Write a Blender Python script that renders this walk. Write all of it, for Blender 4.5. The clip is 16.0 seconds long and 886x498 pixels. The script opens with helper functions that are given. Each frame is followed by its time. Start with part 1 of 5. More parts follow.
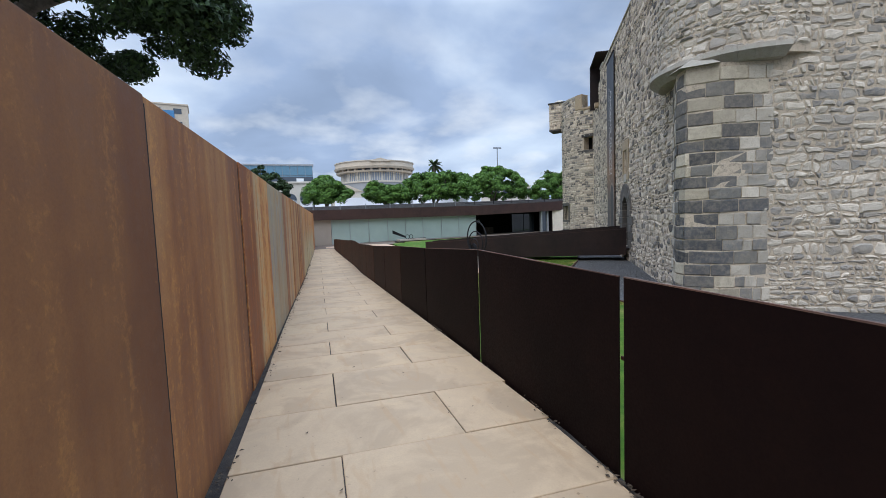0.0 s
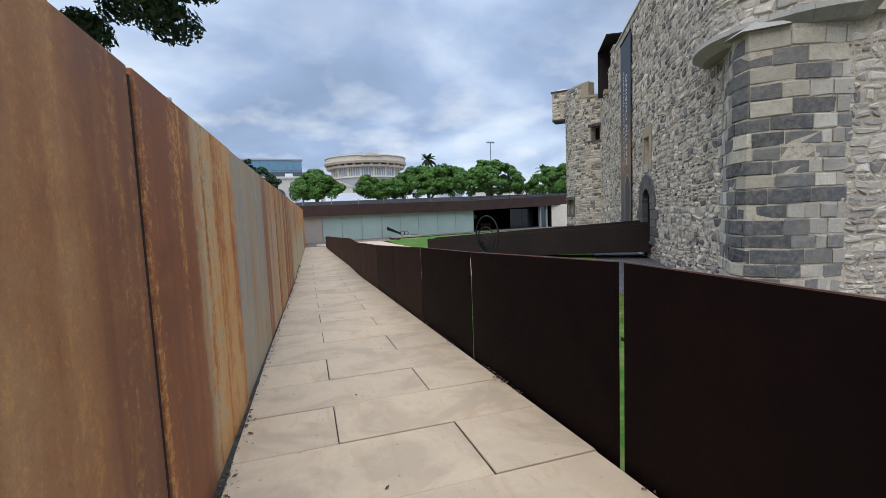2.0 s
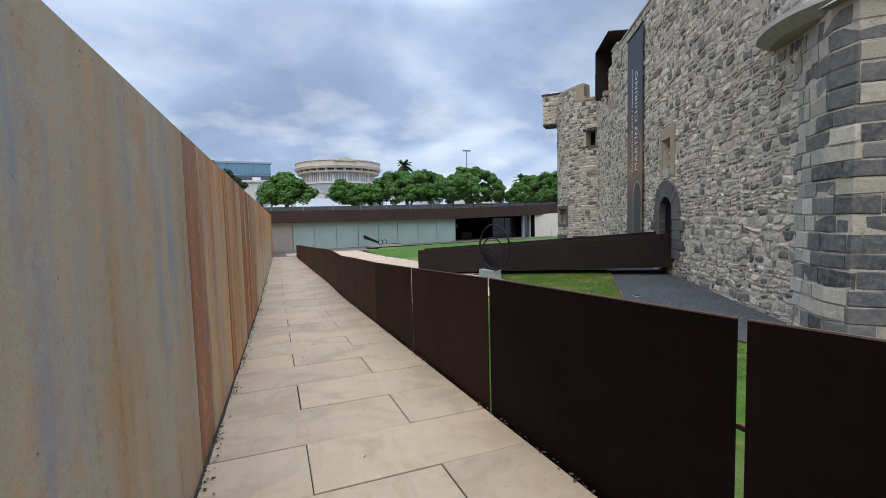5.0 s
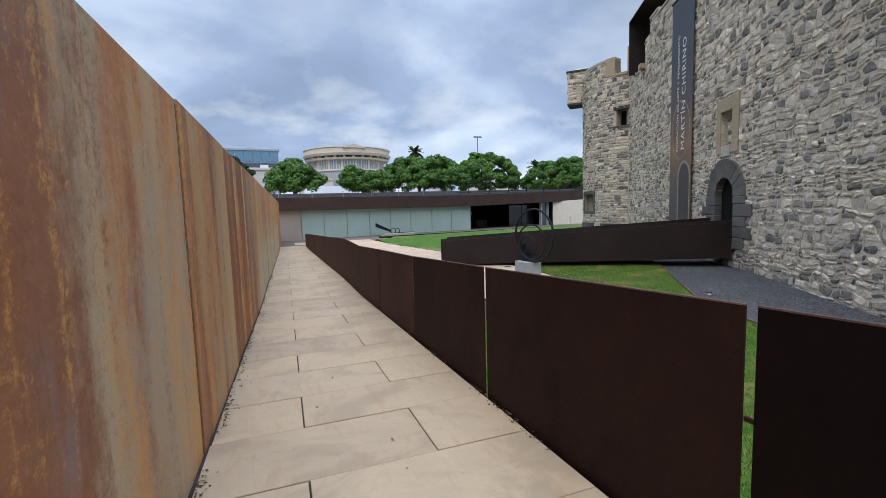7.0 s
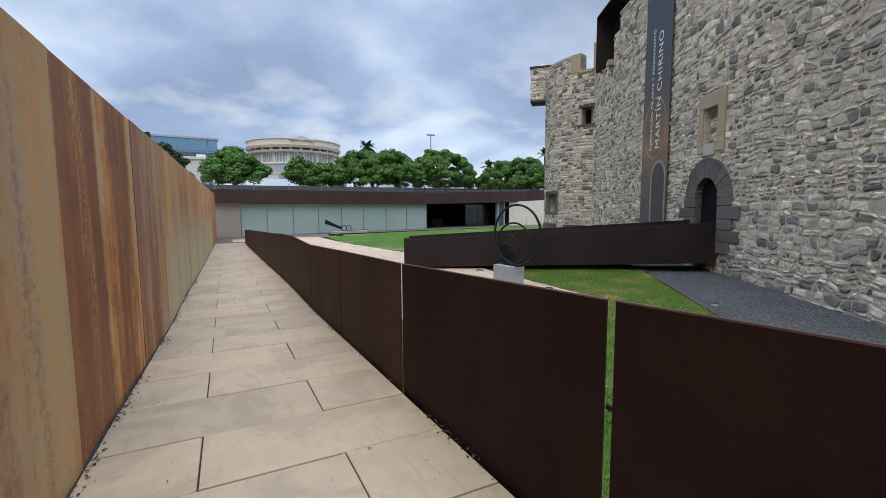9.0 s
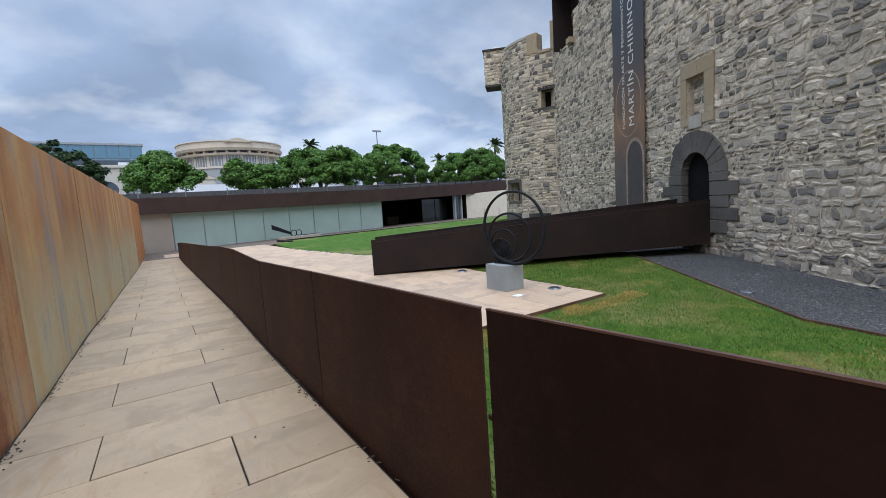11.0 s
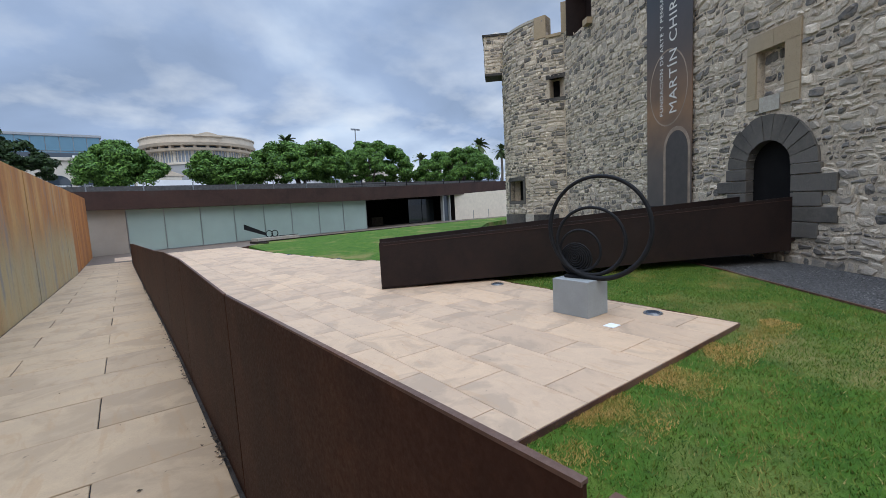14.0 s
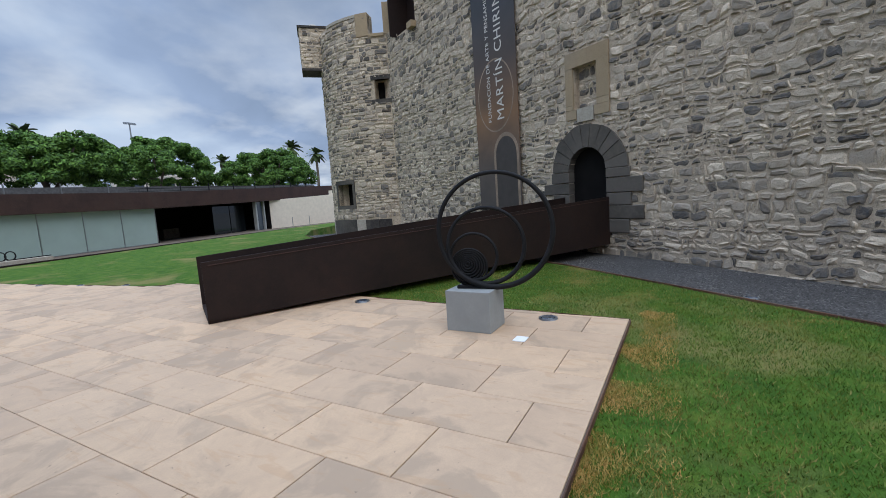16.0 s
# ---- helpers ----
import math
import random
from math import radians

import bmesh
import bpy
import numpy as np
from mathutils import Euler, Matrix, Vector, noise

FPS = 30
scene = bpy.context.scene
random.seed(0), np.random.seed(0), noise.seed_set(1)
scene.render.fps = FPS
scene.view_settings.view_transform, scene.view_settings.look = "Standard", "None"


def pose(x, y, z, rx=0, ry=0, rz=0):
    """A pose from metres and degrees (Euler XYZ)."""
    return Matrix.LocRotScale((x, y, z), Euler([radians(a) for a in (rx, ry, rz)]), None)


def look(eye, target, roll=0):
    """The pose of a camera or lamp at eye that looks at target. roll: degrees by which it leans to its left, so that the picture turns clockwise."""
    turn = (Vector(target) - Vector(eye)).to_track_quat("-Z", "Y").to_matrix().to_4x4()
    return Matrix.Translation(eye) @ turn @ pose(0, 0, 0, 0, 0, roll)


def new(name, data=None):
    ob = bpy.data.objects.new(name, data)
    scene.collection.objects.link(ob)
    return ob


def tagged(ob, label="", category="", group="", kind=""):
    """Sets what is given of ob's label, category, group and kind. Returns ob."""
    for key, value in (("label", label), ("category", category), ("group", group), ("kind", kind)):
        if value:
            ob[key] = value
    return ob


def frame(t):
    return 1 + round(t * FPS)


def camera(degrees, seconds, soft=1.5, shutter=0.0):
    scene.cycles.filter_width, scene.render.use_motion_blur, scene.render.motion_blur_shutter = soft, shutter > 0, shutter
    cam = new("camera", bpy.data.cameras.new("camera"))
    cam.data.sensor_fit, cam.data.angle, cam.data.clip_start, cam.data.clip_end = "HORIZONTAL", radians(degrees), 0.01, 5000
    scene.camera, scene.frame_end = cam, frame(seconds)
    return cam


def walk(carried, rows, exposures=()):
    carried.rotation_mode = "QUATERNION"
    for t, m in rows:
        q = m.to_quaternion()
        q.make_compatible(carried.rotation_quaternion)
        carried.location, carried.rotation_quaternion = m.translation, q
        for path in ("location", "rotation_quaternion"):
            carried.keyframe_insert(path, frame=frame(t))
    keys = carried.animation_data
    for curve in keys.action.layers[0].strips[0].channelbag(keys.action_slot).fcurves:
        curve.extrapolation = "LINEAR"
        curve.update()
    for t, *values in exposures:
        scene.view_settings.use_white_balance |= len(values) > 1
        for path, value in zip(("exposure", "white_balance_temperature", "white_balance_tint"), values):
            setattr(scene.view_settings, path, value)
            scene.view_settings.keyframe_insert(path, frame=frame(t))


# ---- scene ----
cam = camera(91.2, 16.0, soft=0.8)
METRES, EYE, TILT, LEAN, TURN = 17.6, 1.5, 0.0, 0.0, -16.7
ROWS = [
    (0.0, 0.0, 0.0, 0.0, -0.15, -4.34, 2.03),
    (0.5, -0.01, 0.0314, -0.0021, -0.23, -4.48, 1.59),
    (1.0, -0.0202, 0.0629, -0.0023, -0.36, -4.76, 1.43),
    (1.5, -0.0282, 0.0959, -0.0033, -0.67, -4.79, 1.39),
    (2.0, -0.0392, 0.1274, -0.0029, -1.4, -4.91, 2.28),
    (2.5, -0.0476, 0.1602, -0.0041, -2.58, -5.0, 2.03),
    (3.0, -0.0596, 0.1903, -0.0029, -2.62, -5.05, 2.11),
    (5.5, -0.0998, 0.3375, -0.0058, -5.43, -3.76, 1.41),
    (6.0, -0.1067, 0.3701, -0.0081, -3.64, -6.57, 0.59),
    (6.5, -0.117, 0.4005, -0.0093, -3.66, -6.24, 0.92),
    (7.0, -0.1231, 0.4323, -0.0116, -4.07, -5.35, 1.66),
    (7.5, -0.1324, 0.4634, -0.0137, -4.05, -5.41, 1.65),
    (8.0, -0.1366, 0.4935, -0.0165, -6.98, -5.32, 0.9),
    (10.5, -0.1566, 0.6546, -0.0232, -14.58, -6.3, 2.15),
    (11.0, -0.159, 0.6855, -0.0244, -17.29, -6.28, 3.73),
    (11.5, -0.1583, 0.7185, -0.0255, -18.17, -6.04, 3.55),
    (12.0, -0.1622, 0.75, -0.0268, -18.31, -5.9, 3.49),
    (12.5, -0.1626, 0.7827, -0.0292, -18.43, -5.75, 3.39),
    (13.0, -0.1697, 0.8127, -0.0304, -18.38, -5.83, 3.19),
    (13.5, -0.1732, 0.843, -0.0314, -18.34, -5.82, 3.11),
    (14.0, -0.1777, 0.8748, -0.034, -20.46, -6.13, 3.0),
    (14.5, -0.1829, 0.9029, -0.0346, -24.96, -6.44, 2.98),
    (15.0, -0.1838, 0.9324, -0.0365, -29.78, -6.44, 3.18),
    (15.5, -0.1875, 0.9571, -0.0351, -38.69, -6.71, 2.95),
    (16.0, -0.1832, 0.9751, -0.0352, -44.59, -6.8, 3.75),
]
walk(cam, [(t, pose(0, 0, EYE, TILT, LEAN, TURN) @ pose(METRES * x, METRES * y, METRES * z, 90 + pitch, roll, yaw)) for t, x, y, z, yaw, pitch, roll in ROWS],
     exposures=[(0.0, 0.16), (8.0, 0.16), (10.5, 0.15), (12.0, 0.07), (14.5, 0.02), (16.0, -0.09)])

# ---- world and sun: a bright overcast day ----
SUN_EL, SUN_AZ = radians(52), radians(220)      # azimuth from +y towards +x


def make_world():
    w = bpy.data.worlds.new("overcast_sky")
    w.use_nodes = True
    nt = w.node_tree
    nt.nodes.clear()
    N, L = nt.nodes.new, nt.links.new
    out, bg, sky = N("ShaderNodeOutputWorld"), N("ShaderNodeBackground"), N("ShaderNodeTexSky")
    sky.sky_type, sky.sun_disc = "NISHITA", False
    sky.sun_elevation, sky.sun_rotation = SUN_EL, SUN_AZ
    co = N("ShaderNodeTexCoord")
    sep = N("ShaderNodeSeparateXYZ")
    L(co.outputs["Generated"], sep.inputs[0])
    # clouds lie on a flat layer: direction divided by its height
    up = N("ShaderNodeMath"); up.operation = "MAXIMUM"; up.inputs[1].default_value = 0.0
    L(sep.outputs[2], up.inputs[0])
    add = N("ShaderNodeMath"); add.operation = "ADD"; add.inputs[1].default_value = 0.30
    L(up.outputs[0], add.inputs[0])
    div = N("ShaderNodeVectorMath"); div.operation = "DIVIDE"
    comb = N("ShaderNodeCombineXYZ")
    for k in range(3):
        L(add.outputs[0], comb.inputs[k])
    L(co.outputs["Generated"], div.inputs[0]); L(comb.outputs[0], div.inputs[1])
    n1 = N("ShaderNodeTexNoise"); n1.inputs["Scale"].default_value = 1.5; n1.inputs["Detail"].default_value = 6; n1.inputs["Roughness"].default_value = 0.46
    n1.inputs["Distortion"].default_value = 0.35
    L(div.outputs[0], n1.inputs["Vector"])
    n2 = N("ShaderNodeTexNoise"); n2.inputs["Scale"].default_value = 3.4; n2.inputs["Detail"].default_value = 6
    L(div.outputs[0], n2.inputs["Vector"])
    r1 = N("ShaderNodeValToRGB")
    e = r1.color_ramp.elements
    e[0].position, e[0].color = 0.34, (0.265, 0.355, 0.525, 1)
    e[1].position, e[1].color = 0.68, (0.60, 0.725, 0.91, 1)
    m = e.new(0.5); m.color = (0.34, 0.45, 0.66, 1)
    L(n1.outputs[0], r1.inputs[0])
    # small bright breaks in the cloud, more of them low down
    r2 = N("ShaderNodeValToRGB")
    r2.color_ramp.elements[0].position, r2.color_ramp.elements[1].position = 0.45, 0.68
    L(n2.outputs[0], r2.inputs[0])
    low = N("ShaderNodeMapRange"); low.inputs[1].default_value, low.inputs[2].default_value = 0.45, 0.06
    low.inputs[3].default_value, low.inputs[4].default_value = 0.08, 0.80
    L(sep.outputs[2], low.inputs[0])
    mul = N("ShaderNodeMath"); mul.operation = "MULTIPLY"
    L(r2.outputs[0], mul.inputs[0]); L(low.outputs[0], mul.inputs[1])
    mix = N("ShaderNodeMix"); mix.data_type = "RGBA"
    L(mul.outputs[0], mix.inputs[0]); L(r1.outputs[0], mix.inputs[6]); mix.inputs[7].default_value = (0.80, 0.86, 0.93, 1)
    # overcast sky grows brighter towards the zenith
    zen = N("ShaderNodeMapRange"); zen.inputs[1].default_value, zen.inputs[2].default_value = 0.42, 1.0
    zen.inputs[3].default_value, zen.inputs[4].default_value = 1.0, 5.2
    L(sep.outputs[2], zen.inputs[0])
    sc = N("ShaderNodeVectorMath"); sc.operation = "SCALE"
    L(mix.outputs[2], sc.inputs[0]); L(zen.outputs[0], sc.inputs[3])
    sk = N("ShaderNodeVectorMath"); sk.operation = "SCALE"; sk.inputs[3].default_value = 0.05
    L(sky.outputs[0], sk.inputs[0])
    both = N("ShaderNodeMix"); both.data_type = "RGBA"; both.inputs[0].default_value = 0.93
    L(sk.outputs[0], both.inputs[6]); L(sc.outputs[0], both.inputs[7])
    L(both.outputs[2], bg.inputs[0])
    bg.inputs[1].default_value = 1.06
    L(bg.outputs[0], out.inputs[0])
    scene.world = w


make_world()
sun = new("sun", bpy.data.lights.new("sun", "SUN"))
sun.data.energy, sun.data.angle, sun.data.color = 1.5, radians(60), (1.0, 0.95, 0.88)
sd = Vector((math.sin(SUN_AZ) * math.cos(SUN_EL), math.cos(SUN_AZ) * math.cos(SUN_EL), math.sin(SUN_EL)))
sun.matrix_world = look(sd * 200, (0, 0, 0))


# ---- materials ----
class Mat:
    """A small wrapper round one Principled material."""

    def __init__(self, name, rough=0.8, metal=0.0, spec=0.5):
        self.m = bpy.data.materials.new(name)
        self.m.use_nodes = True
        self.nt = self.m.node_tree
        self.b = self.nt.nodes["Principled BSDF"]
        self.b.inputs["Roughness"].default_value = rough
        self.b.inputs["Metallic"].default_value = metal
        self.b.inputs["Specular IOR Level"].default_value = spec
        self.co = None

    def n(self, kind, **inputs):
        node = self.nt.nodes.new("ShaderNode" + kind)
        for k, v in inputs.items():
            node.inputs[k.replace("_", " ")].default_value = v
        return node

    def link(self, a, b):
        self.nt.links.new(a, b)

    def coords(self, scale=(1, 1, 1), kind="Object", shift=False, rot=(0, 0, 0)):
        co = self.n("TexCoord")
        mp = self.n("Mapping")
        mp.inputs["Scale"].default_value = scale
        mp.inputs["Rotation"].default_value = rot
        self.link(co.outputs[kind], mp.inputs[0])
        if shift:
            info = self.n("ObjectInfo")
            mul = self.n("Math"); mul.operation = "MULTIPLY"; mul.inputs[1].default_value = 57.0
            self.link(info.outputs["Random"], mul.inputs[0])
            cb = self.n("CombineXYZ")
            self.link(mul.outputs[0], cb.inputs[0]); self.link(mul.outputs[0], cb.inputs[1]); self.link(mul.outputs[0], cb.inputs[2])
            self.link(cb.outputs[0], mp.inputs["Location"])
        return mp.outputs[0]

    def noise(self, vec, scale, detail=4, rough=0.55, distort=0.0):
        t = self.n("TexNoise", Scale=scale, Detail=detail, Roughness=rough, Distortion=distort)
        self.link(vec, t.inputs["Vector"])
        return t.outputs[0]

    def ramp(self, fac, stops):
        r = self.n("ValToRGB")
        e = r.color_ramp.elements
        while len(e) < len(stops):
            e.new(0.5)
        for el, (p, c) in zip(e, stops):
            el.position, el.color = p, (*c, 1) if len(c) == 3 else c
        self.link(fac, r.inputs[0])
        return r.outputs[0]

    def grey(self, fac, a, b, lo=0.0, hi=1.0):
        r = self.n("MapRange")
        for k, v in zip((1, 2, 3, 4), (a, b, lo, hi)):
            r.inputs[k].default_value = v
        self.link(fac, r.inputs[0])
        return r.outputs[0]

    def mix(self, fac, a, b, how="MIX"):
        x = self.n("Mix"); x.data_type = "RGBA"; x.blend_type = how
        for sock, v in ((0, fac), (6, a), (7, b)):
            if isinstance(v, (int, float)):
                x.inputs[sock].default_value = v
            elif isinstance(v, tuple):
                x.inputs[sock].default_value = (*v, 1)
            else:
                self.link(v, x.inputs[sock])
        return x.outputs[2]

    def math(self, op, a, b):
        x = self.n("Math"); x.operation = op
        for k, v in enumerate((a, b)):
            if isinstance(v, (int, float)):
                x.inputs[k].default_value = v
            else:
                self.link(v, x.inputs[k])
        return x.outputs[0]

    def island(self):
        return self.n("NewGeometry").outputs["Random Per Island"]

    def rand(self):
        return self.n("ObjectInfo").outputs["Random"]

    def color(self, c):
        if isinstance(c, tuple):
            self.b.inputs["Base Color"].default_value = (*c, 1)
        else:
            self.link(c, self.b.inputs["Base Color"])
        return self

    def rough(self, r):
        self.link(r, self.b.inputs["Roughness"])
        return self

    def bump(self, h, strength=0.3, dist=0.01):
        b = self.n("Bump", Strength=strength, Distance=dist)
        self.link(h, b.inputs["Height"])
        self.link(b.outputs[0], self.b.inputs["Normal"])
        return self


def plain(name, c, rough=0.7, metal=0.0, var=0.15, scale=3.0, bump=0.1, dist=0.004, spec=0.5):
    """A painted or cast surface with a little unevenness at two scales."""
    m = Mat(name, rough, metal, spec)
    v = m.coords()
    a = m.noise(v, scale, 5)
    b = m.noise(v, scale * 14, 3)
    dark = tuple(x * (1 - var * 1.6) for x in c)
    light = tuple(min(1, x * (1 + var)) for x in c)
    base = m.ramp(a, [(0.3, dark), (0.7, light)])
    m.color(m.mix(m.grey(b, 0.35, 0.65, 0.0, 0.35), base, dark))
    m.bump(b, bump, dist)
    return m.m


def corten(name, dark, mid, orange, pale, streak=0.5, pale_amount=0.3, rough=0.72, spec=0.3, speck=0.5):
    """Rusting steel: mottled brown with soft run-off streaks, pale patina and specks of bright rust."""
    m = Mat(name, rough, 0.0, spec)
    v = m.coords((1, 1, 1), shift=True)
    vs = m.coords((1.0, 1.0, 0.45), shift=True)
    vw = m.coords((1.0, 1.0, 0.25), shift=True)
    s1 = m.noise(vs, 1.25, 3, 0.5, 0.3)
    s2 = m.noise(vw, 3.0, 2, 0.45, 0.3)
    big = m.noise(v, 0.8, 3, 0.5, 0.2)
    fine = m.noise(v, 60, 4, 0.75)
    blot = m.noise(v, 5.0, 8, 0.75, 0.2)
    spot = m.noise(v, 17, 6, 0.8, 0.4)
    base = m.ramp(m.math("ADD", m.math("MULTIPLY", big, 0.55), m.math("MULTIPLY", blot, 0.45)),
                  [(0.38, dark), (0.50, mid), (0.62, tuple(x * 0.6 + y * 0.4 for x, y in zip(mid, orange)))])
    run = m.ramp(m.math("ADD", m.math("MULTIPLY", s1, 0.8), m.math("MULTIPLY", blot, 0.2)),
                 [(0.30, mid), (0.40, dark), (0.50, orange), (0.60, pale), (0.72, orange)])
    col = m.mix(m.math("MULTIPLY", m.grey(m.math("ADD", s2, big), 0.85, 1.15, 0.25, 1.0), streak), base, run)
    pm = m.grey(m.math("ADD", m.math("MULTIPLY", s1, 0.4), m.math("MULTIPLY", big, 0.6)), 0.62 - 0.26 * pale_amount, 0.72 - 0.22 * pale_amount)
    col = m.mix(m.math("MULTIPLY", pm, 0.85), col, pale)
    col = m.mix(m.math("MULTIPLY", m.grey(m.math("ADD", m.math("MULTIPLY", spot, 0.55), m.math("MULTIPLY", blot, 0.45)), 0.54, 0.62), speck), col, orange)
    col = m.mix(m.grey(fine, 0.35, 0.65, 0.0, 0.32), col, dark)
    m.color(col)
    m.rough(m.grey(fine, 0.3, 0.7, rough - 0.1, rough + 0.15))
    m.bump(m.math("ADD", m.math("MULTIPLY", fine, 0.4), blot), 0.15, 0.004)
    return m.m


def rust_panel(name, stops, fine=0.5, blue=0.0, pits=0.0, specks=0.5, fringe=None, fringe_z=0.0, patina=None, band=None):
    """A weathering-steel plate: sharp upright run-off streaks, speckled rust, blue-grey runs and pits."""
    m = Mat(name, 0.7, 0.0, 0.3)
    v = m.coords(shift=True)
    wob = m.n("Mix"); wob.data_type = "VECTOR"; wob.inputs[0].default_value = 0.06
    nz = m.n("TexNoise", Scale=7.0, Detail=5.0, Roughness=0.7)
    m.link(v, nz.inputs["Vector"]); m.link(v, wob.inputs[4]); m.link(nz.outputs["Color"], wob.inputs[5])

    def upright(scale, stretch, detail=4, rough=0.6):
        mp = m.n("Mapping")
        mp.inputs["Scale"].default_value = (1, 1, stretch)
        m.link(wob.outputs[1], mp.inputs[0])
        return m.noise(mp.outputs[0], scale, detail, rough)

    wide = upright(1.5, 0.10, 3, 0.5)
    thin = upright(5.5, 0.07, 6, 0.65)
    big = m.noise(v, 0.7, 4, 0.55)
    blot = m.noise(v, 4.5, 8, 0.75)
    spot = m.noise(v, 22, 7, 0.8, 0.3)
    grain = m.noise(v, 110, 3, 0.7)
    mixed = m.math("ADD", m.math("ADD", m.math("MULTIPLY", wide, 0.44), m.math("MULTIPLY", thin, 0.26 * fine)),
                   m.math("ADD", m.math("MULTIPLY", blot, 0.26), m.math("MULTIPLY", big, 0.30 - 0.26 * fine)))
    col = m.ramp(mixed, stops)
    if patina:
        # pale mineral bloom in broad upright patches
        pm = m.grey(m.math("ADD", m.math("MULTIPLY", upright(1.3, 0.25, 4, 0.6), 0.7), m.math("MULTIPLY", blot, 0.3)), 0.46, 0.58)
        col = m.mix(m.math("MULTIPLY", pm, patina[3]), col, patina[:3])
    if fringe:
        # brown run-off hanging from the upper edge in ragged tongues
        sp = m.n("SeparateXYZ"); co = m.n("TexCoord")
        m.link(co.outputs["Object"], sp.inputs[0])
        edge = m.math("ADD", sp.outputs[2], m.math("ADD", m.math("MULTIPLY", thin, 0.9), m.math("MULTIPLY", wide, 1.7)))
        fm = m.grey(edge, fringe_z + 0.85, fringe_z + 1.85)
        col = m.mix(m.math("MULTIPLY", fm, 0.9), col, m.ramp(mixed, fringe))
    if band:
        # one broad darker run down part of the plate, with ragged sides
        sb = m.n("SeparateXYZ"); cb_ = m.n("TexCoord")
        m.link(cb_.outputs["Object"], sb.inputs[0])
        side = m.math("ADD", sb.outputs[1], m.math("ADD", m.math("MULTIPLY", thin, 0.7), m.math("MULTIPLY", blot, 0.5)))
        col = m.mix(m.math("MULTIPLY", m.grey(side, band[1] + 0.72, band[1] + 0.50), 0.85), col, m.ramp(blot, [(0.35, band[0]), (0.62, tuple(x * 1.55 for x in band[0]))]))
    # darker crusts of rust
    crust = m.grey(m.math("ADD", m.math("MULTIPLY", spot, 0.5), m.math("MULTIPLY", thin, 0.5)), 0.47, 0.40)
    col = m.mix(m.math("MULTIPLY", crust, 0.25 + 0.35 * specks), col, (0.20, 0.076, 0.030))
    if specks:
        sm = m.grey(m.math("ADD", m.math("MULTIPLY", spot, 0.5), m.math("MULTIPLY", thin, 0.5)), 0.53, 0.60)
        col = m.mix(m.math("MULTIPLY", sm, specks), col, (0.64, 0.29, 0.07))
    if blue:
        bm_ = m.grey(m.math("ADD", m.math("MULTIPLY", upright(3.1, 0.16, 5, 0.65), 0.75), m.math("MULTIPLY", big, 0.25)), 0.54, 0.64)
        col = m.mix(m.math("MULTIPLY", bm_, blue), col, (0.255, 0.255, 0.275))
    if pits:
        pm2 = m.grey(m.noise(v, 34, 4, 0.6), 0.68, 0.72)
        col = m.mix(m.math("MULTIPLY", m.math("MULTIPLY", pm2, m.grey(thin, 0.48, 0.56)), pits), col, (0.05, 0.025, 0.014))
    col = m.mix(m.grey(grain, 0.35, 0.7, 0.0, 0.22), col, (0.10, 0.04, 0.02))
    m.color(col)
    m.rough(m.grey(blot, 0.3, 0.7, 0.55, 0.85))
    m.bump(m.math("ADD", m.math("MULTIPLY", spot, 0.6), blot), 0.22, 0.004)
    return m.m


DEEP, BROWN, ORANGE, OCHRE, OLIVE = (0.17, 0.055, 0.022), (0.30, 0.105, 0.036), (0.52, 0.195, 0.052), (0.64, 0.335, 0.115), (0.50, 0.375, 0.205)
M_SMOOTH = rust_panel("brown_smooth_corten", [(0.36, (0.12, 0.047, 0.022)), (0.48, (0.175, 0.072, 0.032)), (0.60, (0.265, 0.118, 0.045))], 0.35, specks=0.25)
M_WALL = rust_panel("weathered_corten", [(0.36, (0.15, 0.056, 0.026)), (0.46, (0.23, 0.090, 0.038)), (0.54, (0.34, 0.145, 0.053)), (0.64, (0.43, 0.235, 0.10))], 0.7, specks=0.45)
M_STREAK = rust_panel("streaked_corten", [(0.36, DEEP), (0.43, BROWN), (0.475, ORANGE), (0.515, OCHRE), (0.55, OLIVE), (0.60, ORANGE)], 0.95, specks=0.85, band=((0.19, 0.064, 0.024), -0.25))
M_GREY = rust_panel("grey_corten", [(0.38, (0.42, 0.215, 0.09)), (0.46, (0.39, 0.285, 0.165)), (0.54, (0.40, 0.335, 0.225)), (0.62, (0.46, 0.25, 0.10))], 0.45, blue=0.85, pits=0.9, specks=0.45)
M_MIXED = rust_panel("patchy_corten", [(0.36, BROWN), (0.46, ORANGE), (0.54, OCHRE), (0.62, OLIVE)], 0.8, blue=0.5, pits=0.6, specks=0.9, patina=(0.43, 0.345, 0.225, 0.75), band=((0.205, 0.068, 0.026), -0.5))
M_TAWNY = rust_panel("tawny_corten", [(0.37, DEEP), (0.45, (0.31, 0.11, 0.038)), (0.52, (0.50, 0.215, 0.068)), (0.60, (0.55, 0.33, 0.14))], 0.55, blue=0.3, specks=0.75, pits=0.4, band=((0.27, 0.098, 0.036), -0.85), patina=(0.46, 0.33, 0.17, 0.55))
M_FRINGE = rust_panel("run_off_corten", [(0.38, (0.52, 0.32, 0.14)), (0.50, (0.57, 0.44, 0.23)), (0.62, (0.49, 0.42, 0.27))], 0.2, blue=0.6, specks=0.2,
                      fringe=[(0.40, (0.36, 0.13, 0.044)), (0.50, (0.56, 0.225, 0.063)), (0.60, (0.70, 0.38, 0.13))], fringe_z=0.05)
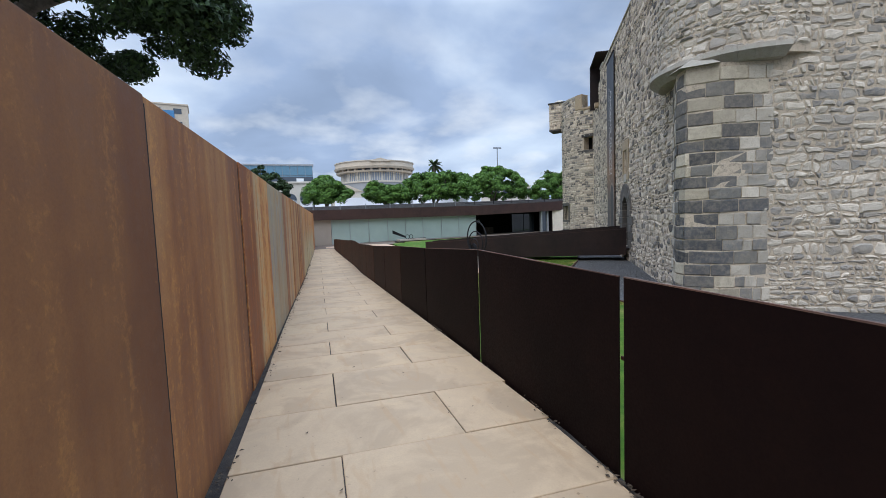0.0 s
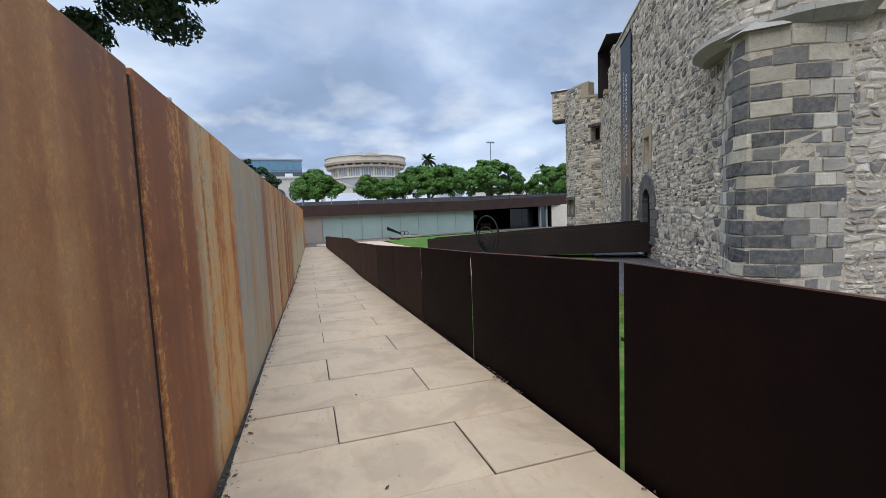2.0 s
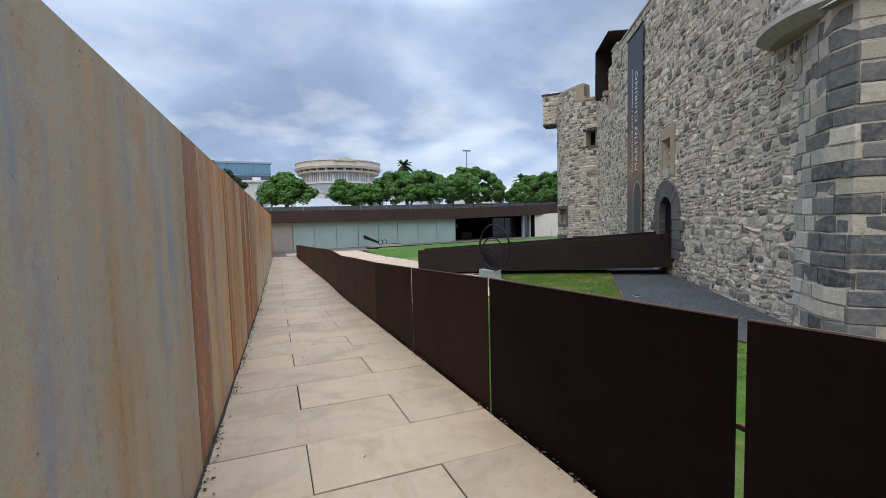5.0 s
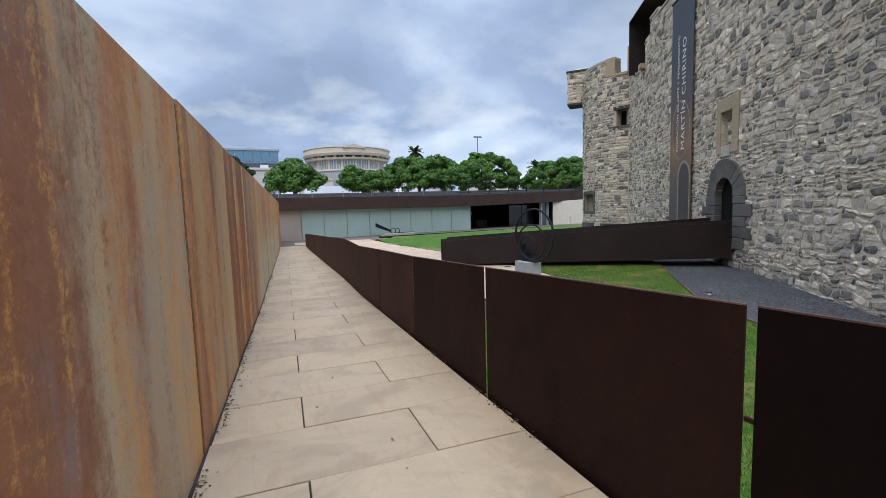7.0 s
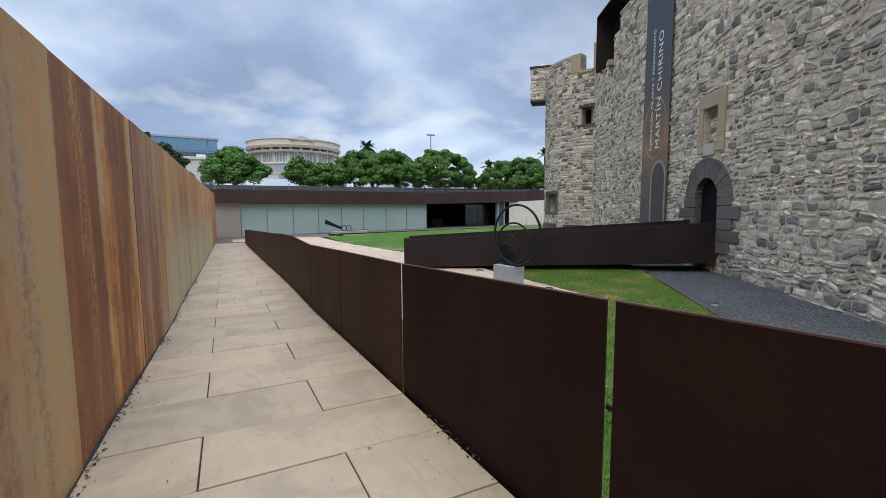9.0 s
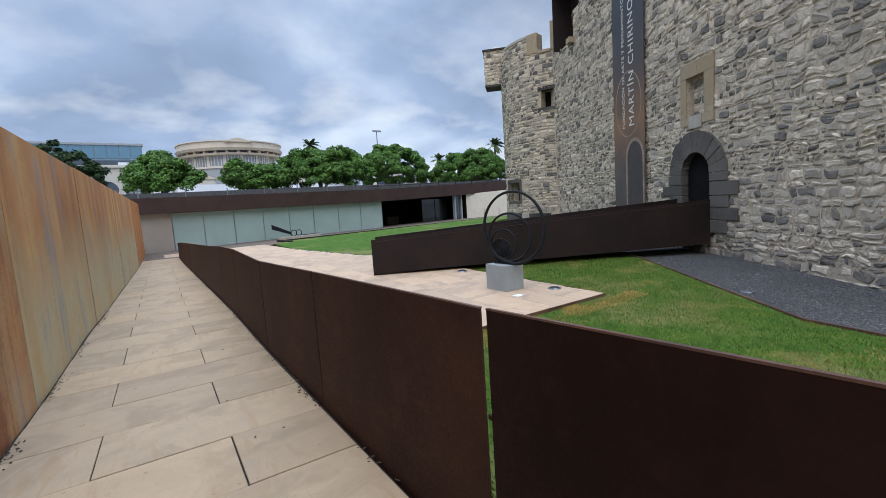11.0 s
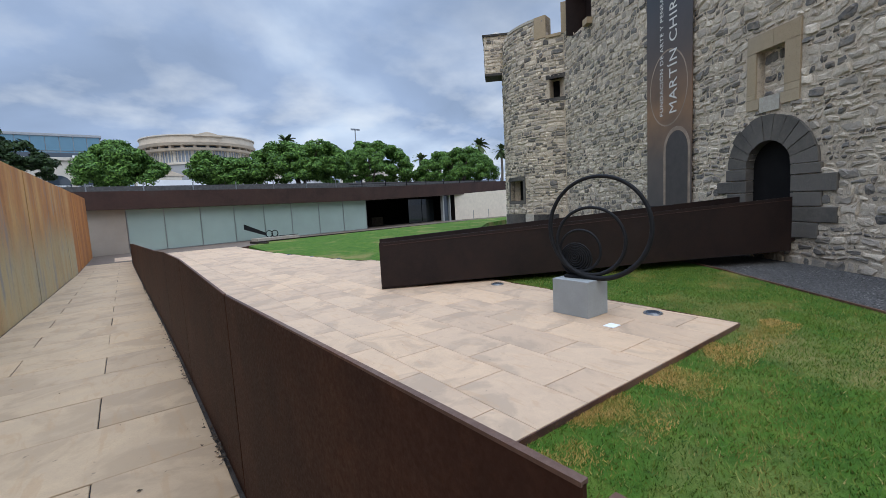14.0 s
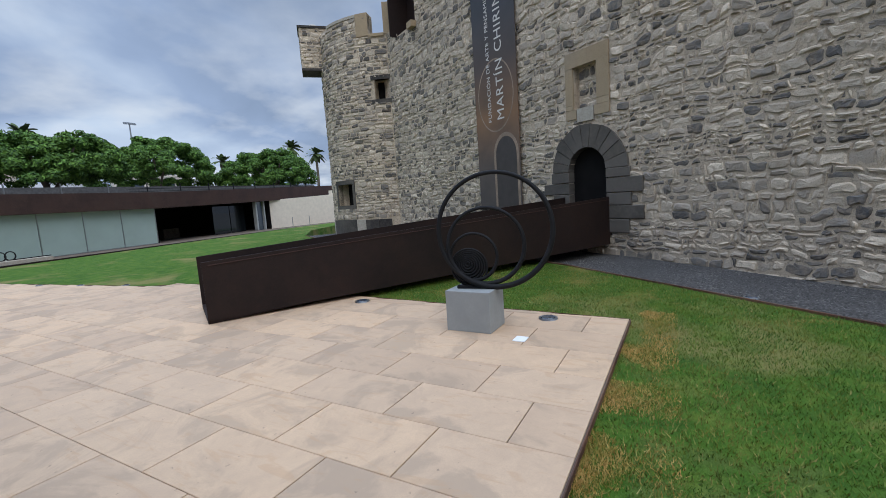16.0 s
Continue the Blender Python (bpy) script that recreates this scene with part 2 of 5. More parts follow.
M_FAR = rust_panel("orange_corten", [(0.38, BROWN), (0.50, (0.52, 0.19, 0.048)), (0.62, (0.66, 0.29, 0.075))], 0.8, specks=0.4)
# parapet corten in three tones, darkest on the first plates
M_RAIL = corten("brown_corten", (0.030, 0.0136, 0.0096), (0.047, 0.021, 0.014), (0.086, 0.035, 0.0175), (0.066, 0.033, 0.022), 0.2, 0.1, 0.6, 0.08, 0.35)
M_RAIL_DARK = corten("darkest_brown_corten", (0.0058, 0.0030, 0.0028), (0.0087, 0.0044, 0.0040), (0.016, 0.0074, 0.0054), (0.012, 0.0065, 0.0056), 0.2, 0.1, 0.6, 0.04, 0.3)
M_RAIL_MID = corten("mid_brown_corten", (0.014, 0.0065, 0.005), (0.0215, 0.0096, 0.0069), (0.038, 0.016, 0.0095), (0.028, 0.014, 0.0103), 0.2, 0.1, 0.6, 0.07, 0.3)
M_OILED = corten("oiled_dark_steel", (0.012, 0.0066, 0.0055), (0.019, 0.0105, 0.0082), (0.034, 0.0165, 0.0105), (0.027, 0.0175, 0.0140), 0.15, 0.1, 0.6, 0.25, 0.3)
M_EDGE = corten("rusty_edging", (0.05, 0.024, 0.016), (0.11, 0.05, 0.03), (0.2, 0.09, 0.045), (0.15, 0.1, 0.07))
M_RIM_LIT = corten("lit_rusty_rim", (0.06, 0.031, 0.023), (0.105, 0.056, 0.04), (0.17, 0.08, 0.045), (0.17, 0.115, 0.085))
M_FASCIA = corten("fascia_corten", (0.036, 0.0185, 0.0145), (0.052, 0.026, 0.020), (0.07, 0.034, 0.024), (0.06, 0.038, 0.031), 0.2, 0.1, 0.7)


def limestone(name, c, stain, amount=0.5):
    m = Mat(name, 0.75, 0, 0.35)
    v = m.coords((1, 1, 1), shift=True)
    big = m.noise(v, 1.1, 6, 0.62, 0.9)
    mid = m.noise(v, 4.0, 7, 0.68, 0.4)
    vein = m.noise(m.coords((3.5, 0.7, 1.0), shift=True, rot=(0, 0, 0.5)), 2.2, 6, 0.6, 1.2)
    fine = m.noise(v, 85, 3, 0.65)
    col = m.ramp(mid, [(0.3, tuple(x * 0.84 for x in c)), (0.65, c)])
    # broad damp stains with a clear rim, and thin ochre veins
    col = m.mix(m.math("MULTIPLY", m.grey(m.math("ADD", m.math("MULTIPLY", big, 0.75), m.math("MULTIPLY", mid, 0.25)), 0.49, 0.57), amount), col, stain)
    col = m.mix(m.math("MULTIPLY", m.grey(vein, 0.56, 0.64), 0.38), col, (c[0] * 0.80, c[1] * 0.70, c[2] * 0.58))
    tint = m.ramp(m.rand(), [(0.0, (0.90, 0.89, 0.88)), (0.35, (0.96, 0.95, 0.935)), (0.7, (1.0, 0.995, 0.98)), (1.0, (1.07, 1.04, 0.99))])
    col = m.mix(1.0, col, tint, "MULTIPLY")
    spot = m.noise(v, 13, 3, 0.6)
    col = m.mix(m.math("MULTIPLY", m.grey(spot, 0.69, 0.74), 0.55), col, tuple(x * 0.35 for x in stain))
    col = m.mix(m.grey(fine, 0.42, 0.66, 0.0, 0.22), col, stain)
    m.color(col)
    m.rough(m.grey(mid, 0.3, 0.7, 0.62, 0.85))
    m.bump(m.math("ADD", m.math("MULTIPLY", fine, 0.6), mid), 0.16, 0.003)
    return m.m


M_SLAB = limestone("beige_limestone", (0.545, 0.388, 0.238), (0.36, 0.255, 0.158), 0.6)
M_PLAZA = limestone("pale_limestone", (0.565, 0.393, 0.257), (0.37, 0.268, 0.183), 0.7)
M_GUTTER = plain("dirty_gutter", (0.040, 0.032, 0.025), 0.95, 0, 0.4, 8, 0.8, 0.01)
M_JOINT = plain("joint_mortar", (0.15, 0.11, 0.08), 0.95)


def masonry(name, stops, island=True, warm=(0.30, 0.24, 0.18), b=0.6):
    m = Mat(name, 0.92, 0, 0.25)
    v = m.coords()
    r = m.island() if island else m.rand()
    col = m.ramp(r, stops)
    a = m.noise(v, 7.0, 6, 0.65)
    f = m.noise(v, 38, 5, 0.7)
    big = m.noise(v, 0.35, 3)
    col = m.mix(m.grey(a, 0.42, 0.68, 0.0, 0.55), col, warm)
    col = m.mix(m.grey(f, 0.52, 0.70, 0.0, 0.5), col, (0.045, 0.043, 0.042))
    col = m.mix(m.grey(big, 0.42, 0.62, 0.0, 0.30), col, (0.25, 0.215, 0.17), "MIX")
    m.color(col)
    m.bump(m.math("ADD", a, m.math("MULTIPLY", f, 0.5)), b, 0.03)
    return m.m


M_RUBBLE = masonry("rubble_stone", [(0.0, (0.075, 0.073, 0.072)), (0.20, (0.17, 0.158, 0.143)), (0.34, (0.38, 0.325, 0.26)), (0.7, (0.58, 0.485, 0.37)), (1.0, (0.74, 0.62, 0.47))], warm=(0.36, 0.275, 0.19), b=0.9)
# tan rubble mix, lightened: brighter light on the right wall put into colour
M_RUBBLE_LIT = masonry("tan_rubble_stone", [(0.0, (0.17, 0.163, 0.15)), (0.12, (0.33, 0.30, 0.26)), (0.45, (0.50, 0.44, 0.355)), (0.75, (0.61, 0.53, 0.42)), (1.0, (0.72, 0.63, 0.51))], warm=(0.42, 0.345, 0.255), b=0.9)
M_RUBBLE_P = masonry("rubble_stone_near", [(0.0, (0.09, 0.09, 0.092)), (0.25, (0.19, 0.18, 0.168)), (0.6, (0.34, 0.295, 0.24)), (1.0, (0.54, 0.455, 0.355))], island=False, warm=(0.36, 0.275, 0.19))
M_QUOIN = masonry("dressed_basalt", [(0.0, (0.05, 0.05, 0.052)), (0.45, (0.098, 0.096, 0.095)), (0.62, (0.17, 0.16, 0.138)), (0.70, (0.42, 0.355, 0.25)), (1.0, (0.60, 0.51, 0.37))], island=False, warm=(0.30, 0.25, 0.185), b=0.9)
M_PIER = masonry("tan_pier_stone", [(0.0, (0.15, 0.145, 0.135)), (0.25, (0.31, 0.28, 0.235)), (0.6, (0.48, 0.42, 0.33)), (1.0, (0.62, 0.54, 0.43))], island=False, warm=(0.40, 0.33, 0.24), b=0.9)
M_BASALT = masonry("dark_basalt", [(0.0, (0.030, 0.027, 0.025)), (1.0, (0.070, 0.063, 0.057))], island=False, warm=(0.10, 0.085, 0.07), b=0.8)
M_SAND = masonry("tan_sandstone", [(0.0, (0.33, 0.245, 0.15)), (1.0, (0.42, 0.32, 0.20))], island=False, warm=(0.30, 0.22, 0.13), b=0.3)
M_LEDGE = masonry("pale_ledge_stone", [(0.0, (0.36, 0.33, 0.27)), (1.0, (0.48, 0.43, 0.35))], island=False)


def mortar(name, c):
    m = Mat(name, 0.95, 0, 0.2)
    v = m.coords()
    big, mid, fine = m.noise(v, 0.6, 4), m.noise(v, 9.0, 7, 0.75, 0.5), m.noise(v, 34, 5, 0.75)
    col = m.ramp(big, [(0.35, tuple(x * 0.80 for x in c)), (0.65, c)])
    col = m.mix(m.grey(mid, 0.50, 0.66, 0.0, 0.75), col, (0.20, 0.17, 0.135))
    col = m.mix(m.grey(fine, 0.55, 0.68, 0.0, 0.7), col, (0.07, 0.062, 0.054))
    m.color(col)
    m.bump(m.math("ADD", m.math("MULTIPLY", fine, 0.5), mid), 0.9, 0.035)
    return m.m


M_MORTAR = mortar("lime_mortar", (0.58, 0.47, 0.345))
# near-black that puts shade into the hall, doorway and tower openings
M_SHADE = plain("shade_black", (0.010, 0.009, 0.0085), 0.95, spec=0.1)
M_IRON = plain("black_forged_iron", (0.009, 0.009, 0.010), 0.7, 0.0, 0.2, 6.0, 0.2, spec=0.25)
M_CONC = plain("grey_concrete", (0.30, 0.31, 0.30), 0.85, 0, 0.1, 2.0, 0.15)
M_WHITE = plain("white_render", (0.72, 0.63, 0.51), 0.9, 0, 0.06)
M_TAN = plain("tan_panel", (0.36, 0.30, 0.24), 0.6, 0, 0.06, 1.0)
M_STEEL = plain("grey_metal", (0.32, 0.33, 0.34), 0.35, 0.9, 0.1)
M_PAPER = plain("white_label", (0.8, 0.8, 0.78), 0.5, 0, 0.03)
M_LETTER = plain("pale_letter", (0.62, 0.58, 0.52), 0.6, 0, 0.03)
M_ASPH = plain("roof_gravel", (0.10, 0.095, 0.09), 0.95, 0, 0.25, 6, 0.6, 0.01)


def gravelly(name):
    m = Mat(name, 0.95, 0, 0.3)
    v = m.coords()
    cell = m.n("TexVoronoi", Scale=38.0)
    m.link(v, cell.inputs["Vector"])
    tone = m.n("SeparateColor")
    m.link(cell.outputs["Color"], tone.inputs[0])
    col = m.ramp(tone.outputs[0], [(0.0, (0.035, 0.033, 0.032)), (0.6, (0.075, 0.071, 0.068)), (0.92, (0.13, 0.123, 0.115)), (1.0, (0.26, 0.245, 0.225))])
    col = m.mix(m.grey(m.noise(v, 0.8, 4), 0.4, 0.65, 0.0, 0.45), col, (0.05, 0.047, 0.045))
    m.color(col)
    m.bump(cell.outputs["Distance"], 0.9, 0.02)
    return m.m


M_GRAVEL = gravelly("dark_gravel")
M_EARTH = plain("street_ground", (0.24, 0.22, 0.20), 0.95, 0, 0.2, 0.4, 0.2)
M_BARK = plain("grey_bark", (0.13, 0.105, 0.08), 0.95, 0, 0.3, 6, 0.8, 0.02)
M_BLUE = plain("blue_paint", (0.06, 0.22, 0.42), 0.6)
M_CREAM = plain("cream_render", (0.56, 0.47, 0.36), 0.9, 0, 0.06)
M_CREAMW = plain("pale_cream_render", (0.62, 0.56, 0.47), 0.9, 0, 0.06)
M_GREYW = plain("grey_render", (0.33, 0.34, 0.35), 0.9, 0, 0.06)
M_CARW = plain("white_car_paint", (0.78, 0.78, 0.78), 0.3, 0, 0.02)


def glass_pane(name, c, rough, spec=0.5):
    m = Mat(name, rough, 0.0, spec)
    v = m.coords()
    m.color(m.ramp(m.noise(v, 0.6, 3), [(0.3, tuple(x * 0.9 for x in c)), (0.7, c)]))
    m.b.inputs["Coat Weight"].default_value = 0.6
    m.b.inputs["Coat Roughness"].default_value = 0.03
    return m.m


M_FROST = glass_pane("green_screened_glass", (0.34, 0.42, 0.375), 0.25)
M_WINDOW = glass_pane("dark_window_glass", (0.05, 0.065, 0.085), 0.08)
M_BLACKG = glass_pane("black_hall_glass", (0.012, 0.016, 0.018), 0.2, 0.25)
M_PALEG = glass_pane("pale_window_glass", (0.30, 0.34, 0.39), 0.15)
M_BGLASS = glass_pane("blue_curtain_glass", (0.10, 0.22, 0.30), 0.06)


def grassy(name):
    m = Mat(name, 0.95, 0, 0.2)
    v = m.coords()
    big = m.noise(v, 0.45, 4, 0.6, 0.5)
    mid = m.noise(v, 2.4, 5, 0.7)
    f = m.noise(v, 60, 3, 0.7)
    col = m.ramp(mid, [(0.3, (0.028, 0.085, 0.008)), (0.52, (0.066, 0.142, 0.012)), (0.72, (0.15, 0.19, 0.028))])
    col = m.mix(m.math("MULTIPLY", m.grey(big, 0.52, 0.66), 0.7), col, (0.30, 0.225, 0.09))
    col = m.mix(m.grey(f, 0.35, 0.65, 0.0, 0.5), col, (0.05, 0.10, 0.014))
    m.color(col)
    m.bump(f, 0.9, 0.03)
    return m.m


def blade_mat(name, stops):
    m = Mat(name, 0.7, 0, 0.3)
    v = m.coords()
    big = m.noise(v, 0.9, 4, 0.6, 0.5)
    col = m.ramp(m.island(), stops)
    mid = m.noise(v, 2.2, 4, 0.6)
    col = m.mix(m.grey(mid, 0.42, 0.64, 0.0, 0.6), col, (0.14, 0.18, 0.019))
    col = m.mix(m.math("MULTIPLY", m.grey(big, 0.52, 0.66), 0.8), col, (0.33, 0.24, 0.07))
    m.color(col)
    return m.m


M_GRASS = grassy("lawn")
M_BLADE = blade_mat("grass_blades", [(0.0, (0.030, 0.085, 0.008)), (0.5, (0.068, 0.142, 0.012)), (0.85, (0.14, 0.185, 0.026)), (1.0, (0.36, 0.28, 0.10))])
M_DRY = blade_mat("dry_grass", [(0.0, (0.52, 0.27, 0.075)), (1.0, (0.66, 0.41, 0.15))])


def leafy(name, a, b):
    m = Mat(name, 0.7, 0, 0.25)
    col = m.ramp(m.island(), [(0.0, a), (0.7, b), (1.0, tuple(x * 1.5 for x in b))])
    m.color(col)
    return m.m


M_LEAF = leafy("fig_leaves", (0.026, 0.068, 0.013), (0.098, 0.19, 0.032))
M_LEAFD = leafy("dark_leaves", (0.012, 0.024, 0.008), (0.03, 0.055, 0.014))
M_PALM = leafy("palm_leaves", (0.03, 0.05, 0.014), (0.07, 0.1, 0.03))


# ---- building blocks ----
def mesh_ob(name, verts, faces, material, parent=None, label="", smooth=False):
    me = bpy.data.meshes.new(name)
    me.from_pydata([tuple(v) for v in verts], [], faces)
    me.materials.append(material)
    if smooth:
        for p in me.polygons:
            p.use_smooth = True
    me.update()
    ob = new(name, me)
    if parent:
        ob.parent = parent
    if label:
        tagged(ob, label)
    return ob


def part(name, bm, material, parent=None, label="", smooth=False):
    me = bpy.data.meshes.new(name)
    bm.to_mesh(me)
    bm.free()
    me.materials.append(material)
    if smooth:
        for p in me.polygons:
            p.use_smooth = True
    ob = new(name, me)
    if parent:
        ob.parent = parent
    if label:
        tagged(ob, label)
    return ob


def thing(name, label, category, kind="", group=""):
    return tagged(new(name), label, category, group, kind)


def box_bm(size, centre=(0, 0, 0), bevel=0.0, rz=0.0, bm=None):
    bm2 = bmesh.new()
    bmesh.ops.create_cube(bm2, size=1)
    bmesh.ops.scale(bm2, vec=size, verts=bm2.verts)
    if bevel:
        bmesh.ops.bevel(bm2, geom=bm2.edges[:], offset=bevel, segments=2, affect="EDGES", profile=0.6)
    bmesh.ops.transform(bm2, matrix=pose(*centre, 0, 0, rz), verts=bm2.verts)
    return bm2


def cyl_bm(r1, r2, depth, centre=(0, 0, 0), seg=16, rx=0, ry=0, rz=0):
    bm = bmesh.new()
    bmesh.ops.create_cone(bm, cap_ends=True, segments=seg, radius1=r1, radius2=r2, depth=depth)
    bmesh.ops.transform(bm, matrix=pose(*centre, rx, ry, rz), verts=bm.verts)
    return bm


HEX = [(0, 1, 2, 3), (7, 6, 5, 4), (0, 4, 5, 1), (1, 5, 6, 2), (2, 6, 7, 3), (3, 7, 4, 0)]


def hexes(name, cells, material, parent=None, label=""):
    """Six-sided cells, each given by its eight corners, welded where they touch."""
    vs, fs, at = [], {}, {}
    for c in cells:
        ids = []
        for p in c:
            key = tuple(round(q, 4) for q in p)
            if key not in at:
                at[key] = len(vs)
                vs.append(tuple(p))
            ids.append(at[key])
        for f in HEX:
            face = tuple(ids[i] for i in f)
            mark = frozenset(face)
            if mark in fs:
                del fs[mark]
            else:
                fs[mark] = face
    return mesh_ob(name, vs, [f for f in fs.values() if len(set(f)) == 4], material, parent, label)


def prism(name, outline, z0, z1, material, parent=None, label=""):
    """An upright prism on a plan outline; z1 may be a function of x, y."""
    n = len(outline)
    top = [(x, y, z1(x, y) if callable(z1) else z1) for x, y in outline]
    vs = [(x, y, z0) for x, y in outline] + top
    fs = [tuple(range(n))[::-1], tuple(range(n, 2 * n))] + [(i, (i + 1) % n, n + (i + 1) % n, n + i) for i in range(n)]
    return mesh_ob(name, vs, fs, material, parent, label)


def along(table, y):
    return float(np.interp(y, [r[0] for r in table], [r[1] for r in table]))


# ---- plan: ramp, plaza, castle axes ----
RAMP = [(-8.0, 0.0), (2.5, 0.0), (18.0, -0.69), (21.3, -0.72), (25.0, -0.84), (38.0, -1.17), (48.0, -1.2)]
FENCE_X = [(-8.0, 1.40), (1.95, 1.58), (4.45, 1.70), (9.0, 1.75), (13.9, 1.81), (18.5, 1.86), (24.0, 1.90), (42.0, 1.92)]
FENCE_Z = [(-8.0, 1.16), (1.95, 1.14), (4.37, 1.125), (6.78, 0.995), (9.0, 0.90), (11.33, 0.77), (13.65, 0.65), (15.92, 0.565), (18.2, 0.468), (20.45, 0.495), (22.3, 0.45), (24.4, 0.35), (37.5, -0.12), (42.0, -0.33)]
LAWN_Z, PLAZA_Z = -1.165, -1.1
WALL_TOP = 2.06


def ground_z(y):
    return along(RAMP, y)


def left_x(y):
    return -0.70 + 0.0193 * y


def C(n, s, z):
    """Castle axes: n into the castle, s along its long wall."""
    return Vector((0.873 * n + 0.487 * s, -0.487 * n + 0.873 * s, z))


def plaza_z(x, y):
    return PLAZA_Z if y < 28 else PLAZA_Z - 0.1 * min(1, (y - 28) / 17)


# facade axis of the low pavilion
FA, FB = Vector((0.0, 48.5, 0)), Vector((34.0, 55.5, 0))
FD = (FB - FA).normalized()
FN = Vector((FD.y, -FD.x, 0))      # towards the plaza


def F(u, out, z):
    p = FA + FD * u + FN * out
    return Vector((p.x, p.y, z))


# ---- ground ----
ground = mesh_ob("ground", [(-900, -900, -2.32), (900, -900, -2.32), (900, 1500, -2.32), (-900, 1500, -2.32)], [(0, 1, 2, 3)], M_EARTH)
tagged(ground, "flat sandy grey ground reaching the horizon", "ground", kind="structure")
terrace = prism("terrace", [(-600, 62), (-40, 62), (-6, 55.6), (47, 63.6), (60, 64), (600, 64), (600, 1200), (-600, 1200)], -2.3, 2.2, M_EARTH)
tagged(terrace, "raised street level of pale paving behind the pavilion", "street", kind="structure")
bank = prism("bank", [(-60, -40), (-1.65, -40), (0.05, 46.0), (-3.0, 55.6), (-40, 61), (-60, 61)], -2.3, 0.2, M_EARTH)
tagged(bank, "plain earth bank behind the rusty wall", "ground", kind="structure")

lawn_pts = [(1.95, -12), (8.3, -12), (8.3, 7.5), (8.45, 10.0), (8.75, 13.0)] + [tuple(C(n, s, 0).xy) for n, s in ((0.75, 17.35), (1.5, 21.5), (2.0, 24.1), (2.3, 27), (2.2, 33), (0.4, 40), (1.0, 47), (3.0, 53))] + [tuple(F(46.5, 5.0, 0).xy)] + [tuple(F(u, 3.6, 0).xy) for u in (33, 20, 9)] + [(7.9, 44.3), (7.6, 38), (8.3, 31), (8.9, 24), (8.6, 18.1), (1.95, 18.1)]
lawn = prism("lawn", lawn_pts, -2.3, LAWN_Z, M_GRASS)
tagged(lawn, "short green lawn with dry yellow patches", "lawn", kind="structure")
# gravel strip falling towards the castle corner: lawn edge, castle foot and its height
STRIP = [((8.3, -12), (26, -12), -2.2), ((8.3, 7.5), tuple(C(14, 15.2, 0).xy), -1.95), ((8.45, 10.0), tuple(C(7, 15.4, 0).xy), -1.8), ((8.75, 13.0), tuple(C(5.2, 15.6, 0).xy), -1.72)]
STRIP += [(tuple(C(n, s, 0).xy), tuple(C(m_, s, 0).xy), zf) for n, s, m_, zf in ((0.75, 17.35, 5.2, -1.58), (1.5, 21.5, 5.2, -1.38), (2.0, 24.1, 5.2, -1.27), (2.3, 27, 5.2, -1.225), (2.2, 33, 5.2, -1.225), (0.4, 40, 5.2, -1.225), (1.0, 47, 12, -1.225))]
cells = []
for (ea, fa, za), (eb, fb, zb) in zip(STRIP, STRIP[1:]):
    for k in range(4):
        p, q = k / 4, (k + 1) / 4
        corner = lambda e, f, z, r: (e[0] + (f[0] - e[0]) * r, e[1] + (f[1] - e[1]) * r, -1.21 + (z + 1.21) * r)
        tops_ = [corner(ea, fa, za, p), corner(ea, fa, za, q), corner(eb, fb, zb, q), corner(eb, fb, zb, p)]
        cells.append([(c[0], c[1], -2.3) for c in tops_] + tops_)
gravel = hexes("gravel_path", cells, M_GRAVEL)
tagged(gravel, "dark grey gravel strip at the foot of the castle", "gravel", kind="structure")


def gravel_z(n, s):
    foot = along([(15, -1.72), (17.35, -1.58), (21.5, -1.38), (24.1, -1.27), (27, -1.225)], s)
    near_n = along([(16, 0.8), (17.35, 0.75), (21.5, 1.5), (24.1, 2.0), (27, 2.3)], s)
    return -1.21 + (foot + 1.21) * (n - near_n) / (5.2 - near_n)


cells = []
edge_xy = [e for e, f, z in STRIP]
for (x0, y0), (x1, y1) in zip(edge_xy, edge_xy[1:]):
    d = Vector((x1 - x0, y1 - y0, 0)).normalized()
    o = Vector((d.y, -d.x, 0)) * 0.02
    a, b = Vector((x0, y0, 0)), Vector((x1, y1, 0))
    ring_ = [a - o, b - o, b + o, a + o]
    cells.append([(*p.xy, -1.6) for p in ring_] + [(*p.xy, -1.125) for p in ring_])
edging = hexes("edging", cells, M_EDGE)
tagged(edging, "low rusty steel edging between lawn and gravel", "edging", kind="structure")

# ramp bed under the slabs
cells = []
ys = [r[0] for r in RAMP[:-1]] + [42.0]
for a, b in zip(ys, ys[1:]):
    za, zb = ground_z(a) - 0.012, ground_z(b) - 0.012
    cells.append([(left_x(a) - .02, a, -2.3), (along(FENCE_X, a), a, -2.3), (along(FENCE_X, b), b, -2.3), (left_x(b) - .02, b, -2.3),
                  (left_x(a) - .02, a, za), (along(FENCE_X, a), a, za), (along(FENCE_X, b), b, zb), (left_x(b) - .02, b, zb)])
ramp_floor = hexes("floor_ramp", cells, M_GUTTER)
tagged(ramp_floor, "long gently falling ramp of beige limestone slabs", "floor", kind="structure")
